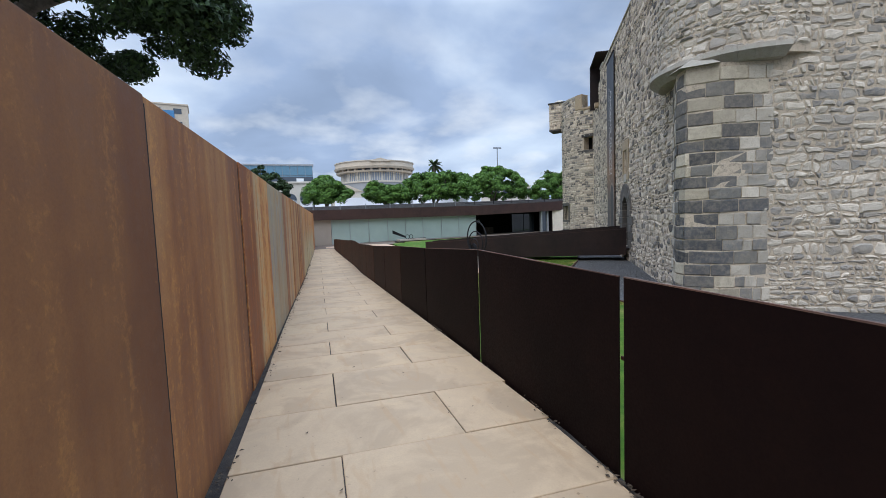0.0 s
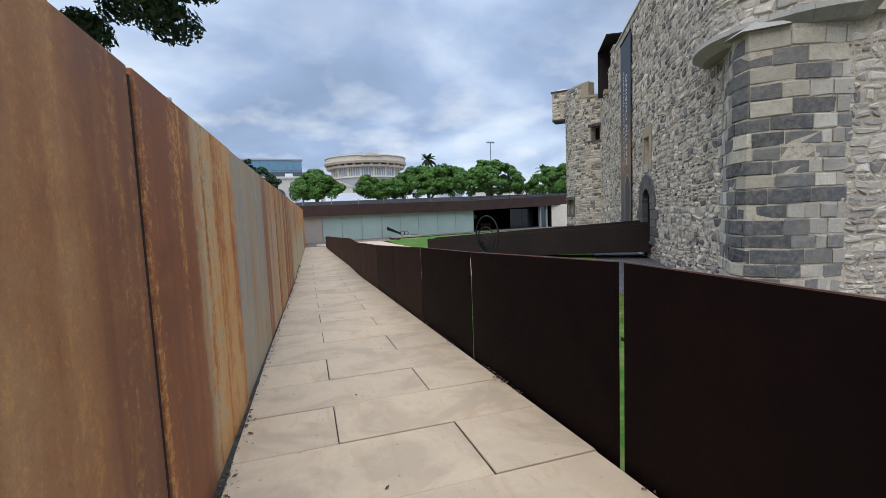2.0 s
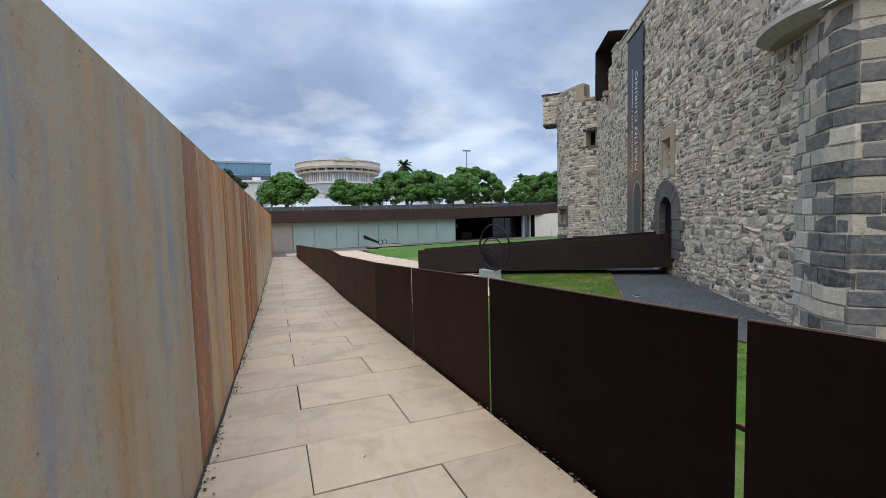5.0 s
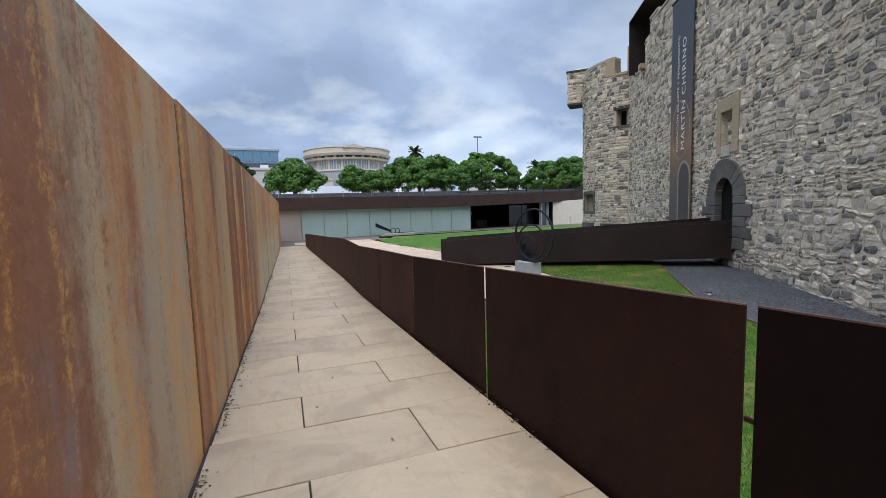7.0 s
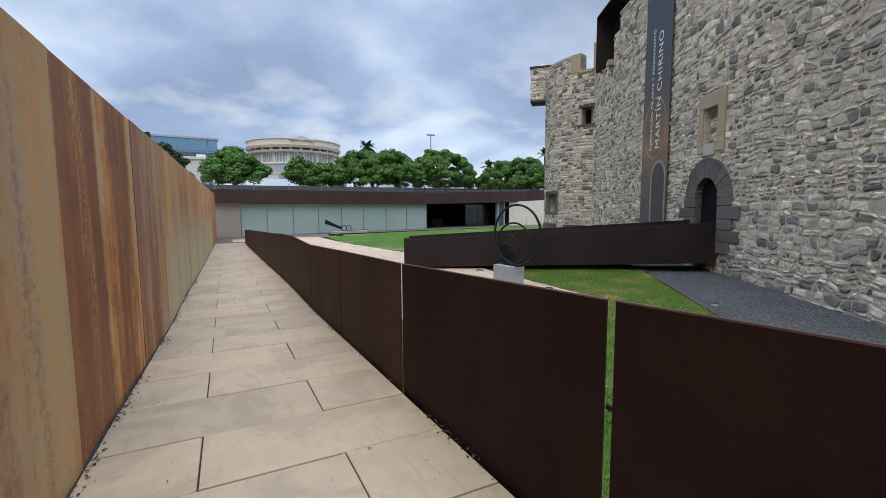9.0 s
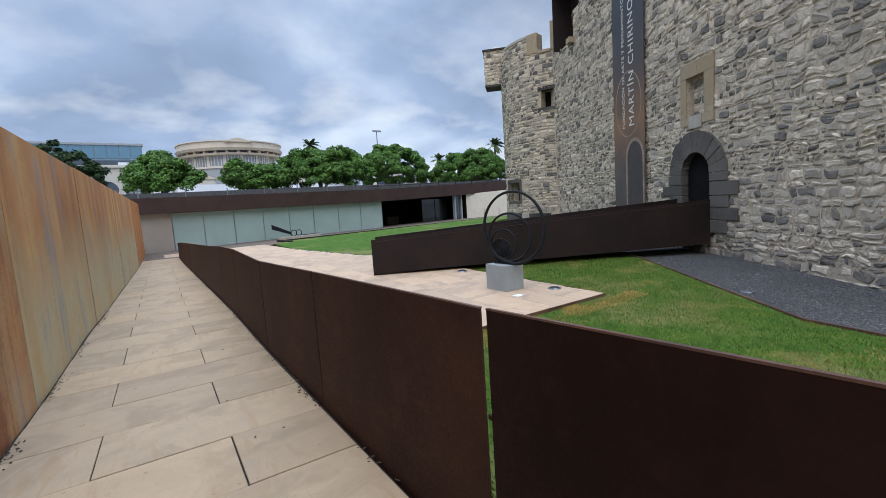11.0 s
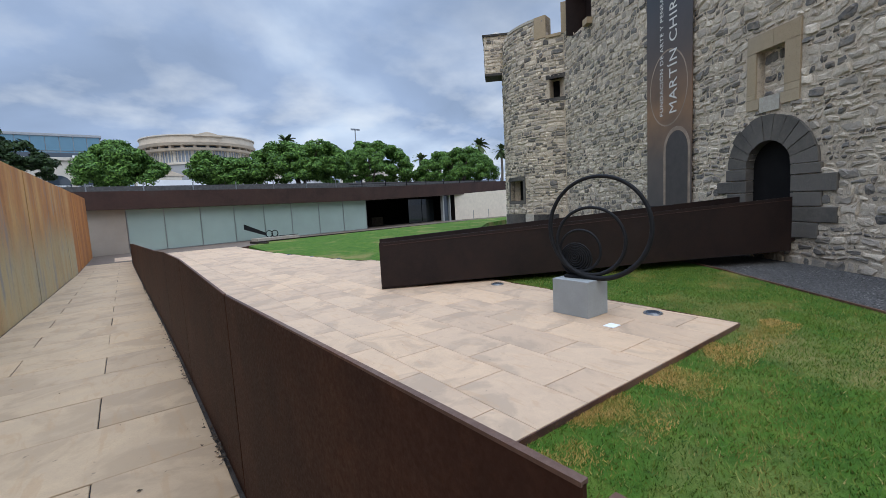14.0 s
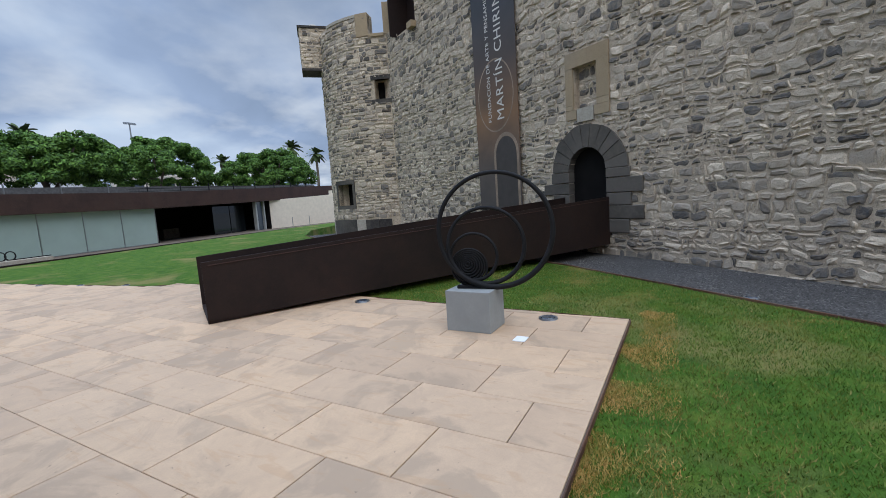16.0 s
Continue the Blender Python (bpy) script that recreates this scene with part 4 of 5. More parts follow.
for i in range(13):
    a, m_, b = ang(150.06 + 10 * i), ang(155 + 10 * i), ang(159.94 + 10 * i)
    dz = rng.uniform(-.006, .006)
    cells = []
    for p, q in ((a, m_), (m_, b)):
        cells.append([dp(p, 2.32, 5.72), dp(q, 2.32, 5.72), dp(q, 2.62, 5.94 + dz), dp(p, 2.62, 5.94 + dz), dp(p, 1.6, 5.72), dp(q, 1.6, 5.72), dp(q, 1.6, 5.94 + dz), dp(p, 1.6, 5.94 + dz)])
        cells.append([dp(p, 2.62, 5.94 + dz), dp(q, 2.62, 5.94 + dz), dp(q, 2.60, 6.08 + dz), dp(p, 2.60, 6.08 + dz), dp(p, 1.6, 5.94 + dz), dp(q, 1.6, 5.94 + dz), dp(q, 1.6, 6.08 + dz), dp(p, 1.6, 6.08 + dz)])
    hexes("ledge_stone", cells, M_LEDGE, ledge)

# quoined corner pier: dressed blocks along a bent line
QP = [Vector(p) for p in ((4.78, 17.35), (4.62, 16.5), (4.40, 15.5), (4.50, 14.93), (5.40, 14.68), (6.30, 14.80), (6.9, 14.93))]
QL = [0.0]
for a, b in zip(QP, QP[1:]):
    QL.append(QL[-1] + (b - a).length)


def qpt(u, inset=0.0):
    u = min(max(u, 0), QL[-1])
    for k in range(len(QP) - 1):
        if u <= QL[k + 1] + 1e-6:
            f = (u - QL[k]) / (QL[k + 1] - QL[k])
            p = QP[k].lerp(QP[k + 1], f)
            return p.lerp(Vector((7.0, 17.0)), inset / (Vector((7.0, 17.0)) - p).length)


pier = prism("pier", [tuple(C(*qpt(u, 0.022), 0).xy) for u in QL] + [tuple(C(7.2, 15.2, 0).xy), tuple(C(5.2, 17.4, 0).xy)], BASE, 5.74, M_MORTAR, castle, "corner pier of dressed dark basalt and tan blocks")
z, row = -2.2, 0
while z < 5.6:
    h = rng.uniform(0.35, 0.44)
    u = rng.uniform(0.0, 0.25)
    end = QL[-1] - rng.uniform(0.0, 0.2)
    teeth = (rng.uniform(0.5, 1.0), QL[-1] - rng.uniform(0.7, 1.3)) if row % 2 else (rng.uniform(1.0, 1.6), QL[-1] - rng.uniform(1.1, 1.8))
    while u < end - 0.15:
        outer = u < teeth[0] or u > teeth[1]
        w = rng.uniform(0.25, 0.6) if outer else rng.uniform(0.55, 1.25)
        u1 = min(u + w, end)
        if end - u1 < 0.18:
            u1 = end
        cuts = [u + .012] + [q for q in QL if u + .03 < q < u1 - .03] + [u1 - .012]
        d = rng.uniform(-0.015, 0.02)
        vs, fs = [], []
        zz0, zz1 = z + .012, z + h - .012
        for c in cuts:
            for ins, zz in ((-d + .03, zz0), (-d, zz0 + .025), (-d, zz1 - .025), (-d + .03, zz1), (0.25, zz1), (0.25, zz0)):
                j = 0.020
                vs.append(C(*qpt(c, ins + rng.uniform(-j, j)), zz + rng.uniform(-j, j)))
        for i in range(len(cuts) - 1):
            for q in range(6):
                r_ = (q + 1) % 6
                fs.append((i * 6 + q, i * 6 + r_, (i + 1) * 6 + r_, (i + 1) * 6 + q))
        fs += [tuple(range(6)), tuple(range((len(cuts) - 1) * 6, len(cuts) * 6))[::-1]]
        mesh_ob("brick", vs, fs, M_PIER if outer else M_QUOIN, pier)
        u = u1
    z += h
    row += 1
mesh_ob("pier_cap", [C(4.15, 15.6, 5.72), C(4.3, 14.85, 5.72), C(5.3, 14.55, 5.72), C(5.6, 15.6, 5.72), C(4.95, 15.25, 6.2)], [(0, 1, 4), (1, 2, 4), (2, 3, 4), (3, 0, 4), (3, 2, 1, 0)], M_LEDGE, castle)

# arched doorway: voussoirs and jamb blocks
door_frame = tagged(new("door_1"), "dark basalt arched doorway at the end of the steel ramp", "doorway", kind="structure")
nv = 11
for i in range(nv):
    a0, a1 = math.pi * i / nv + .008, math.pi * (i + 1) / nv - .008
    ro = ARCH_RO + rng.uniform(-0.05, 0.05)
    d = 0.06 + rng.uniform(0, .03)
    am = (a0 + a1) / 2
    vs = []
    for dep in (d, -0.9):
        for r_, t_ in ((ARCH_R - .03, a0), (ARCH_R - .03, am), (ARCH_R - .03, a1), (ro, a1), (ro, am), (ro, a0)):
            vs.append(main_map(ARCH_S + r_ * math.cos(t_), ARCH_SPRING + r_ * math.sin(t_), dep))
    fs = [tuple(range(6)), tuple(range(11, 5, -1))] + [(k, (k + 1) % 6, 6 + (k + 1) % 6, 6 + k) for k in range(6)]
    mesh_ob("voussoir", vs, fs, M_BASALT, door_frame)
for side in (-1, 1):
    z, k = ARCH_Z0, 0
    while z < ARCH_SPRING - 0.1:
        h = min(rng.uniform(0.36, 0.48), ARCH_SPRING - z)
        if ARCH_SPRING - z - h < 0.15:
            h = ARCH_SPRING - z
        w = 1.15 + rng.uniform(-.1, .1) if k % 2 else 0.75 + rng.uniform(-.08, .08)
        s0, s1 = ARCH_S + side * (ARCH_R - .03), ARCH_S + side * (ARCH_R + w)
        bm = bmesh.new()
        vs = [bm.verts.new(p) for p in cbox(4.75 - .06 - rng.uniform(0, .03), 5.6, min(s0, s1), max(s0, s1), z + .008, z + h - .008)]
        for f in HEX:
            bm.faces.new([vs[q] for q in f])
        bmesh.ops.bevel(bm, geom=bm.edges[:], offset=0.015, segments=1, affect="EDGES")
        part("jamb_stone", bm, M_BASALT, door_frame)
        z += h
        k += 1

# walled-up niche in a tan frame
niche = tagged(new("window_1"), "walled-up window niche in a tan sandstone frame", "niche", kind="structure")
a, b, lo, hi = NICHE
A_, B_, LO, HI = NICHE_O
for s0, s1, z0, z1 in ((A_, a, LO + .5, HI - .45), (b, B_, LO + .45, HI - .5), (A_, (a + b) / 2 - .1, hi, HI), ((a + b) / 2 - .1, B_, hi, HI), (A_, a + .1, LO, lo), (b - .12, B_, LO, lo), (A_, a, HI - .45, hi), (A_, a, lo, LO + .5), (b, B_, lo, LO + .45), (b, B_, HI - .5, hi)):
    if z1 - z0 > 0.02:
        hexes("frame_stone", [cbox(4.70, 5.2, s0 + .004, s1 - .004, z0 + .004, z1 - .004)], M_SAND, niche)
hexes("sill_stone", [cbox(4.69, 5.2, a + .12, b - .14, LO - .12, lo)], M_LEDGE, niche)
hexes("infill", [cbox(4.98, 5.3, a, b, lo, hi)], M_MORTAR, niche)
joined("rubble", rubble(lambda u, v, d: C(4.98 - d, u, v), a, b, lo, hi, lambda *q: False, rng, 0.14, 0.25, 0.15, 0.4, 0.03), M_RUBBLE, niche)

# ---- steel access ramp to the castle door ----
steel_ramp = thing("steel_ramp", "dark corten steel ramp with plate sides leading to the doorway", "ramp")
R0, RD, RW = Vector((6.36, 24.75, 0)), Vector((0.873, -0.487, 0)), Vector((0.487, 0.873, 0))
RL = 11.1


def rp(u, w, z):
    p = R0 + RD * u + RW * w
    return Vector((p.x, p.y, z))


def plate(name, w, u0, z_top0, z_top1, bot, th=0.03):
    us = [u0, RL]
    cells = []
    for a, b in zip(us, us[1:]):
        ta, tb_ = (z_top0 + (z_top1 - z_top0) * a / RL), (z_top0 + (z_top1 - z_top0) * b / RL)
        cells.append([rp(a, w, bot(a)), rp(b, w, bot(b)), rp(b, w + th, bot(b)), rp(a, w + th, bot(a)), rp(a, w, ta), rp(b, w, tb_), rp(b, w + th, tb_), rp(a, w + th, ta)])
    hexes(name, cells, M_OILED, steel_ramp)


plate("side_plate", 0.0, 0.0, 0.02, 0.565, lambda u: -1.04 + 0.14 * u / RL)
plate("side_plate", 1.75, 0.0, -0.02, 0.60, lambda u: -1.1)
hexes("deck", [[rp(0, .03, -1.1), rp(RL + .6, .03, -.62), rp(RL + .6, 1.75, -.62), rp(0, 1.75, -1.1), rp(0, .03, -1.04), rp(RL + .6, .03, -.54), rp(RL + .6, 1.75, -.54), rp(0, 1.75, -1.04)]], M_OILED, steel_ramp)
# added strip that draws the inner plate's edge as a thin paler line
hexes("handrail", [[rp(0.1, -.012, -.05), rp(RL, -.012, .47), rp(RL, 0.0, .47), rp(0.1, 0.0, -.05), rp(0.1, -.012, -.035), rp(RL, -.012, .485), rp(RL, 0.0, .485), rp(0.1, 0.0, -.035)]], M_FASCIA, steel_ramp, "thin pale rail along the plate")

# ---- banner ----
banner = thing("banner", "tall dark grey and bronze cloth banner on the castle wall", "banner")
BS0, BS1, BZ0, BZ1 = 28.65, 31.25, 0.30, 11.05


def banner_mat():
    m = Mat("printed_cloth", 0.75)
    co = m.n("TexCoord")
    sp = m.n("SeparateXYZ")
    m.link(co.outputs["Object"], sp.inputs[0])
    g = m.ramp(m.grey(sp.outputs[2], 0.3, 11.0), [(0.0, (0.085, 0.068, 0.058)), (0.16, (0.105, 0.078, 0.062)), (0.34, (0.22, 0.115, 0.055)), (0.52, (0.085, 0.06, 0.048)), (0.75, (0.045, 0.048, 0.055)), (1.0, (0.04, 0.046, 0.058))])
    n1 = m.noise(co.outputs["Object"], 0.8, 4)
    m.color(m.mix(m.grey(n1, 0.4, 0.7, 0.0, 0.4), g, (0.03, 0.028, 0.028)))
    return m.m


M_BANNER = banner_mat()
hexes("cloth", [cbox(4.62, 4.65, BS0, BS1, BZ0, BZ1)], M_BANNER, banner)
hexes("batten", [cbox(4.58, 4.68, BS0 - .05, BS1 + .05, BZ1, BZ1 + .06)], M_IRON, banner)
hexes("batten", [cbox(4.58, 4.68, BS0 - .05, BS1 + .05, BZ0 - .06, BZ0)], M_IRON, banner)
# printed bronze arch: bars of two tones
def arch_print(cs, r0, r1, z0, zc, material, d):
    vs, fs = [], []
    k = 14
    outer = [(cs - r1, z0)] + [(cs - r1 * math.cos(math.pi * i / k), zc + r1 * 1.15 * math.sin(math.pi * i / k)) for i in range(k + 1)] + [(cs + r1, z0)]
    inner = [(cs - r0, z0)] + [(cs - r0 * math.cos(math.pi * i / k), zc + r0 * 1.15 * math.sin(math.pi * i / k)) for i in range(k + 1)] + [(cs + r0, z0)]
    for (a1, b1), (a2, b2) in zip(outer, inner):
        vs += [main_map(a1, b1, d), main_map(a2, b2, d)]
    fs = [(2 * i, 2 * i + 1, 2 * i + 3, 2 * i + 2) for i in range(len(outer) - 1)]
    mesh_ob("print", vs, fs, material, banner)


M_BRONZE = plain("printed_bronze", (0.30, 0.215, 0.15), 0.75, 0, 0.3, 1.5)
M_BRONZE2 = plain("printed_shadow", (0.055, 0.044, 0.038), 0.75)
arch_print(29.45, 0.62, 0.75, 0.35, 2.4, M_BRONZE, .135)
arch_print(29.45, 0.0, 0.61, 0.35, 2.4, M_BRONZE2, .135)


k_ = 40
vs_ = []
for i in range(k_):
    t_ = 6.28319 * i / k_
    vs_ += [main_map(29.95 + 1.05 * math.cos(t_), 4.75 + 1.35 * math.sin(t_), .134), main_map(29.95 + 1.10 * math.cos(t_), 4.75 + 1.41 * math.sin(t_), .134)]
mesh_ob("print", vs_, [(2 * i, 2 * i + 1, (2 * i + 3) % (2 * k_), (2 * i + 2) % (2 * k_)) for i in range(k_)], M_BRONZE, banner)


def letters(body, size, s, z, name="lettering"):
    cu = bpy.data.curves.new(name, "FONT")
    cu.body, cu.size, cu.extrude, cu.space_character = body, size, 0.002, 1.10
    cu.materials.append(M_LETTER)
    ob = new(name, cu)
    # x of the text runs up the wall, its up side faces along -s
    right, upv, out = Vector((0, 0, 1)), C(0, 1, 0) - C(0, 0, 0), C(-1, 0, 0) - C(0, 0, 0)
    m = Matrix((right, upv, out)).transposed().to_4x4()
    ob.matrix_world = Matrix.Translation(main_map(s, z, 0.137)) @ m
    ob.parent = banner
    return ob


t1 = letters("MARTÍN CHIRINO", 0.60, 29.45, 3.75)
t2 = letters("FUNDACIÓN DE ARTE Y PENSAMIENTO", 0.285, 30.22, 3.75)

# ---- low glass pavilion ----
pav = thing("pavilion", "long low pavilion with green glass front and corten roof edge", "building")


def fbox(u0, u1, o0, o1, z0, z1, z0b=None, z1b=None):
    z0b, z1b = z0 if z0b is None else z0b, z1 if z1b is None else z1b
    return [F(u0, o0, z0), F(u1, o0, z0b), F(u1, o1, z0b), F(u0, o1, z0), F(u0, o0, z1), F(u1, o0, z1b), F(u1, o1, z1b), F(u0, o1, z1)]


hexes("fascia", [fbox(-2.0, 21, 0.25, 0.45, 1.5, 2.58, 1.47, 2.68), fbox(21, 46.5, 0.25, 0.45, 1.47, 2.68, 1.95, 3.36)], M_FASCIA, pav, "rust-brown corten steel roof edge")
hexes("soffit", [fbox(-2.0, 21, -6.0, 0.25, 1.5, 1.56, 1.47, 1.53), fbox(21, 46.5, -6.0, 0.25, 1.47, 1.53, 1.95, 2.0)], M_TAN, pav)
hexes("roof", [fbox(-2.0, 21, -6.0, 0.24, 2.3, 2.46, 2.4, 2.56), fbox(21, 46.5, -6.0, 0.24, 2.4, 2.56, 3.0, 3.2)], M_ASPH, pav)
hexes("wall", [fbox(-2.0, 34, -6.0, -5.8, -1.3, 1.5), fbox(-2.2, -2.0, -6, .2, -1.3, 2.4)], M_GREYW, pav)
hexes("panel", [fbox(0.0, 2.05, -0.12, -0.02, -1.25, 1.5)], M_TAN, pav, "plain tan wall panel")
PANES = [2.1, 4.15, 6.35, 8.65, 10.9, 13.2, 15.75, 18.25, 20.85]
for a, b in zip(PANES, PANES[1:]):
    hexes("pane", [fbox(a + .02, b - .02, -0.06, -0.04, -1.17, 1.47)], M_FROST, pav)
for a in PANES:
    hexes("mullion", [fbox(a - .025, a + .025, -0.10, -0.02, -1.2, 1.5)], M_STEEL, pav)
hexes("glass_rail", [fbox(2.1, 20.85, -0.1, 0.0, -1.25, -1.16)], M_STEEL, pav)
# deep entrance hall: its shade is put into near-black walls, ceiling and dark floor
hexes("hall", [fbox(20.9, 21.0, -5.8, -0.1, -1.3, 1.6), fbox(33.7, 33.8, -5.8, 0.1, -1.4, 1.75), fbox(20.9, 33.8, -5.8, -5.7, -1.4, 1.8)], M_SHADE, pav, "dark entrance hall")
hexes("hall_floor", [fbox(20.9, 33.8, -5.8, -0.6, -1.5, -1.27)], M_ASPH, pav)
hexes("hall_ceiling", [fbox(20.9, 33.8, -5.8, -0.3, 1.38, 1.44, 1.6, 1.66)], M_SHADE, pav)
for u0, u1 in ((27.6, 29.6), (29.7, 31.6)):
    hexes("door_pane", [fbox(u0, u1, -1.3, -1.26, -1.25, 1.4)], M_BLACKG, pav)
for u0, u1 in ((31.75, 31.95), (32.9, 33.1)):
    hexes("jamb", [fbox(u0, u1, -0.3, 0.05, -1.3, 1.7)], M_CONC, pav)
hexes("pane", [fbox(31.95, 32.9, -0.2, -0.16, -1.25, 1.65)], M_WINDOW, pav)
# small bright things inside the hall
part("desk", box_bm((1.6, 0.5, 0.9), tuple(F(25.8, -4.6, -0.8)), .02, 11), M_BARK, pav)
part("roundel", cyl_bm(0.28, 0.28, 0.04, tuple(F(24.8, -5.5, 0.55)), 20, 90, 0, 11), M_GREYW, pav, "pale round sign")
white_wall = hexes("wall_white", [[F(33.8, 0.1, -1.4), F(46, 3.2, -1.4), F(46, 2.9, -1.4), F(33.8, -0.2, -1.4), F(33.8, 0.1, 1.75), F(46, 3.2, 2.25), F(46, 2.9, 2.25), F(33.8, -0.2, 1.75)],
                                  [F(42.5, 2.2, 1.9), F(60, 6.8, 2.1), F(60, 6.4, 2.1), F(42.5, 1.9, 1.9), F(42.5, 2.2, 2.6), F(60, 6.8, 2.9), F(60, 6.4, 2.9), F(42.5, 1.9, 2.6)]], M_WHITE)
tagged(white_wall, "pale rendered wall beside the pavilion entrance", "wall", kind="structure")
# dark step along the glass front
step = hexes("step_front", [fbox(8.2, 33.5, 3.35, 3.6, -1.42, -1.08, -1.42, -1.16), fbox(8.2, 8.45, 3.0, 5.2, -1.42, -1.08)], M_OILED)
tagged(step, "low dark steel step edge in front of the glass", "step", kind="structure")

# roof-edge fence: posts and rails
for u in np.arange(0.5, 46, 3.0):
    z = 2.5 + 0.015 * u
    p = tagged(new("fence_post"), "slim grey metal post on the pavilion roof edge", "post", "posts on the roof edge")
    p.location = F(u, -1.2, z)
    part("shaft", box_bm((0.07, 0.07, 0.62), (0, 0, 0.31), .008), M_STEEL if u < 20 else M_IRON, p)
    part("cap", box_bm((0.09, 0.09, 0.03), (0, 0, 0.635)), M_STEEL if u < 20 else M_IRON, p)
hexes_ob = hexes("fence_rail", [fbox(20, 45, -1.22, -1.18, 3.0, 3.05, 3.6, 3.65), fbox(20, 45, -1.22, -1.18, 2.8, 2.83, 3.35, 3.38)], M_IRON)
tagged(hexes_ob, "thin dark metal rail along the roof edge", "rail")
hedge = hexes("planter", [fbox(-2, 46, -3.0, -2.3, 2.3, 3.0, 3.0, 3.6)], M_ASPH)
tagged(hedge, "dark planter strip behind the roof fence", "planter")


# ---- trees ----
def leaf_cloud(blobs, count, size, rng_, flat=0.62, up=0.4):
    """Many small leaf quads scattered in the outer shell of overlapping lumps."""
    vs, fs = [], []
    weights = [b[3] ** 2 for b in blobs]
    for _ in range(count):
        cx, cy, cz, r = rng_.choices(blobs, weights)[0]
        d = Vector((rng_.gauss(0, 1), rng_.gauss(0, 1), rng_.gauss(0.25, 1))).normalized()
        rr = r * (1.08 - abs(rng_.gauss(0, 0.32)))
        p = Vector((cx + d.x * rr, cy + d.y * rr, cz + d.z * rr * flat))
        nrm = (d + Vector((rng_.gauss(0, .5), rng_.gauss(0, .5), rng_.gauss(up, .5)))).normalized()
        t = nrm.orthogonal().normalized()
        t = Matrix.Rotation(rng_.uniform(0, 6.28), 3, nrm) @ t
        b = nrm.cross(t)
        s = size * rng_.uniform(0.6, 1.3)
        k = len(vs)
        vs += [p - t * s, p + b * s * 0.45 + nrm * s * .12, p + t * s, p - b * s * 0.45 + nrm * s * .12]
        fs.append((k, k + 1, k + 2, k + 3))
    return vs, fs


def limb(bm, a, b, r0, r1, seg=7):
    a, b = Vector(a), Vector(b)
    q = (b - a).to_track_quat("Z", "Y").to_matrix()
    rings = []
    for p, r in ((a, r0), (a.lerp(b, .5) + Vector((r0 * .4, -r0 * .3, 0)), (r0 + r1) / 2), (b, r1)):
        rings.append([bm.verts.new(p + q @ Vector((r * math.cos(6.283 * i / seg), r * math.sin(6.283 * i / seg), 0))) for i in range(seg)])
    for A, B in zip(rings, rings[1:]):
        for i in range(seg):
            bm.faces.new((A[i], A[(i + 1) % seg], B[(i + 1) % seg], B[i]))


def tree(x, y, z0, w, zb, zt, label, leaves=6500, size=0.26, material=None, seed=1, lean=0.0, depth=None, lumps=34, fork_z=None):
    """A broad low-forked tree: trunk, limbs and a lumpy crown between zb and zt."""
    rg = random.Random(seed)
    t = tagged(new("tree"), label, "tree", "trees along the street")
    t.location = (x, y, z0)
    bm = bmesh.new()
    fork = (lean * (0.85 if fork_z else 0.3), 0, fork_z or (zb - z0) * 0.55)
    limb(bm, (0, 0, -0.2), fork, 0.32, 0.24, 9)
    blobs = []
    depth = depth or w
    mid = (zb + zt) / 2 - z0
    hh = (zt - zb) / 2
    tops = []
    for i in range(lumps):
        a, q = rg.uniform(0, 6.28), math.sqrt(rg.random())
        wob = 1 + 0.16 * math.sin(3 * a + seed) + 0.10 * math.sin(7 * a + 2 * seed)
        ex = q * (w / 2 - 0.45) * wob
        ey = q * (depth / 2 - 0.45) * wob
        dome = math.sqrt(max(0.0, 1 - q * q))
        r = rg.uniform(0.35, 0.85) * min(1.0, w / 8 + 0.15)
        top = zb + (zt - zb) * (0.30 + 0.70 * dome) * (0.90 + 0.28 * noise.noise((ex * math.cos(a) * 0.45, ey * math.sin(a) * 0.45, seed * 3.7))) - r * 0.4
        low = zb + (zt - zb) * (0.10 + 0.10 * rg.random())
        cz = (top if rg.random() < 0.6 else rg.uniform(low, max(low, top))) - z0
        blobs.append((ex * math.cos(a) + lean, ey * math.sin(a), cz, r))
        tops.append(Vector(blobs[-1][:3]))
    tops.sort(key=lambda p: -p.z)
    for k in range(7):
        tp = tops[k * 2]
        elbow = Vector(fork).lerp(tp, 0.5) + Vector((0, 0, -0.25))
        limb(bm, fork, elbow, 0.17, 0.11)
        limb(bm, elbow, tp, 0.11, 0.05)
    part("trunk", bm, M_BARK, t, smooth=True)
    vs, fs = leaf_cloud(blobs, leaves, size, rg)
    mesh_ob("crown", vs, fs, material or M_LEAF, t)
    return t


FIG = "broad fig tree with dense green crown above the pavilion"
tree(2.2, 63.5, 2.2, 6.8, 3.3, 7.9, FIG, seed=3, leaves=36000, size=.145, lumps=170)
tree(10.6, 62.0, 2.2, 6.8, 3.3, 6.9, FIG, seed=4, leaves=31500, size=.145, lumps=150)
tree(17.4, 61.5, 2.2, 11.6, 3.4, 8.3, FIG, seed=5, leaves=60000, size=.145, lumps=260)
tree(31.0, 72.0, 2.2, 14.6, 3.6, 9.9, FIG, seed=6, leaves=63000, size=.16, lumps=280)
tree(42.0, 65.0, 2.2, 12.0, 3.3, 8.5, FIG, seed=7, leaves=57000, size=.145, lumps=250)
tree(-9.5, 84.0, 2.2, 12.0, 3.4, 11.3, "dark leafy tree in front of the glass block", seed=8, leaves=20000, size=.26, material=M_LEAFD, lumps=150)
tree(49.5, 76.0, 2.2, 9.0, 3.0, 8.5, FIG, seed=9, leaves=12000, size=.22, lumps=100)
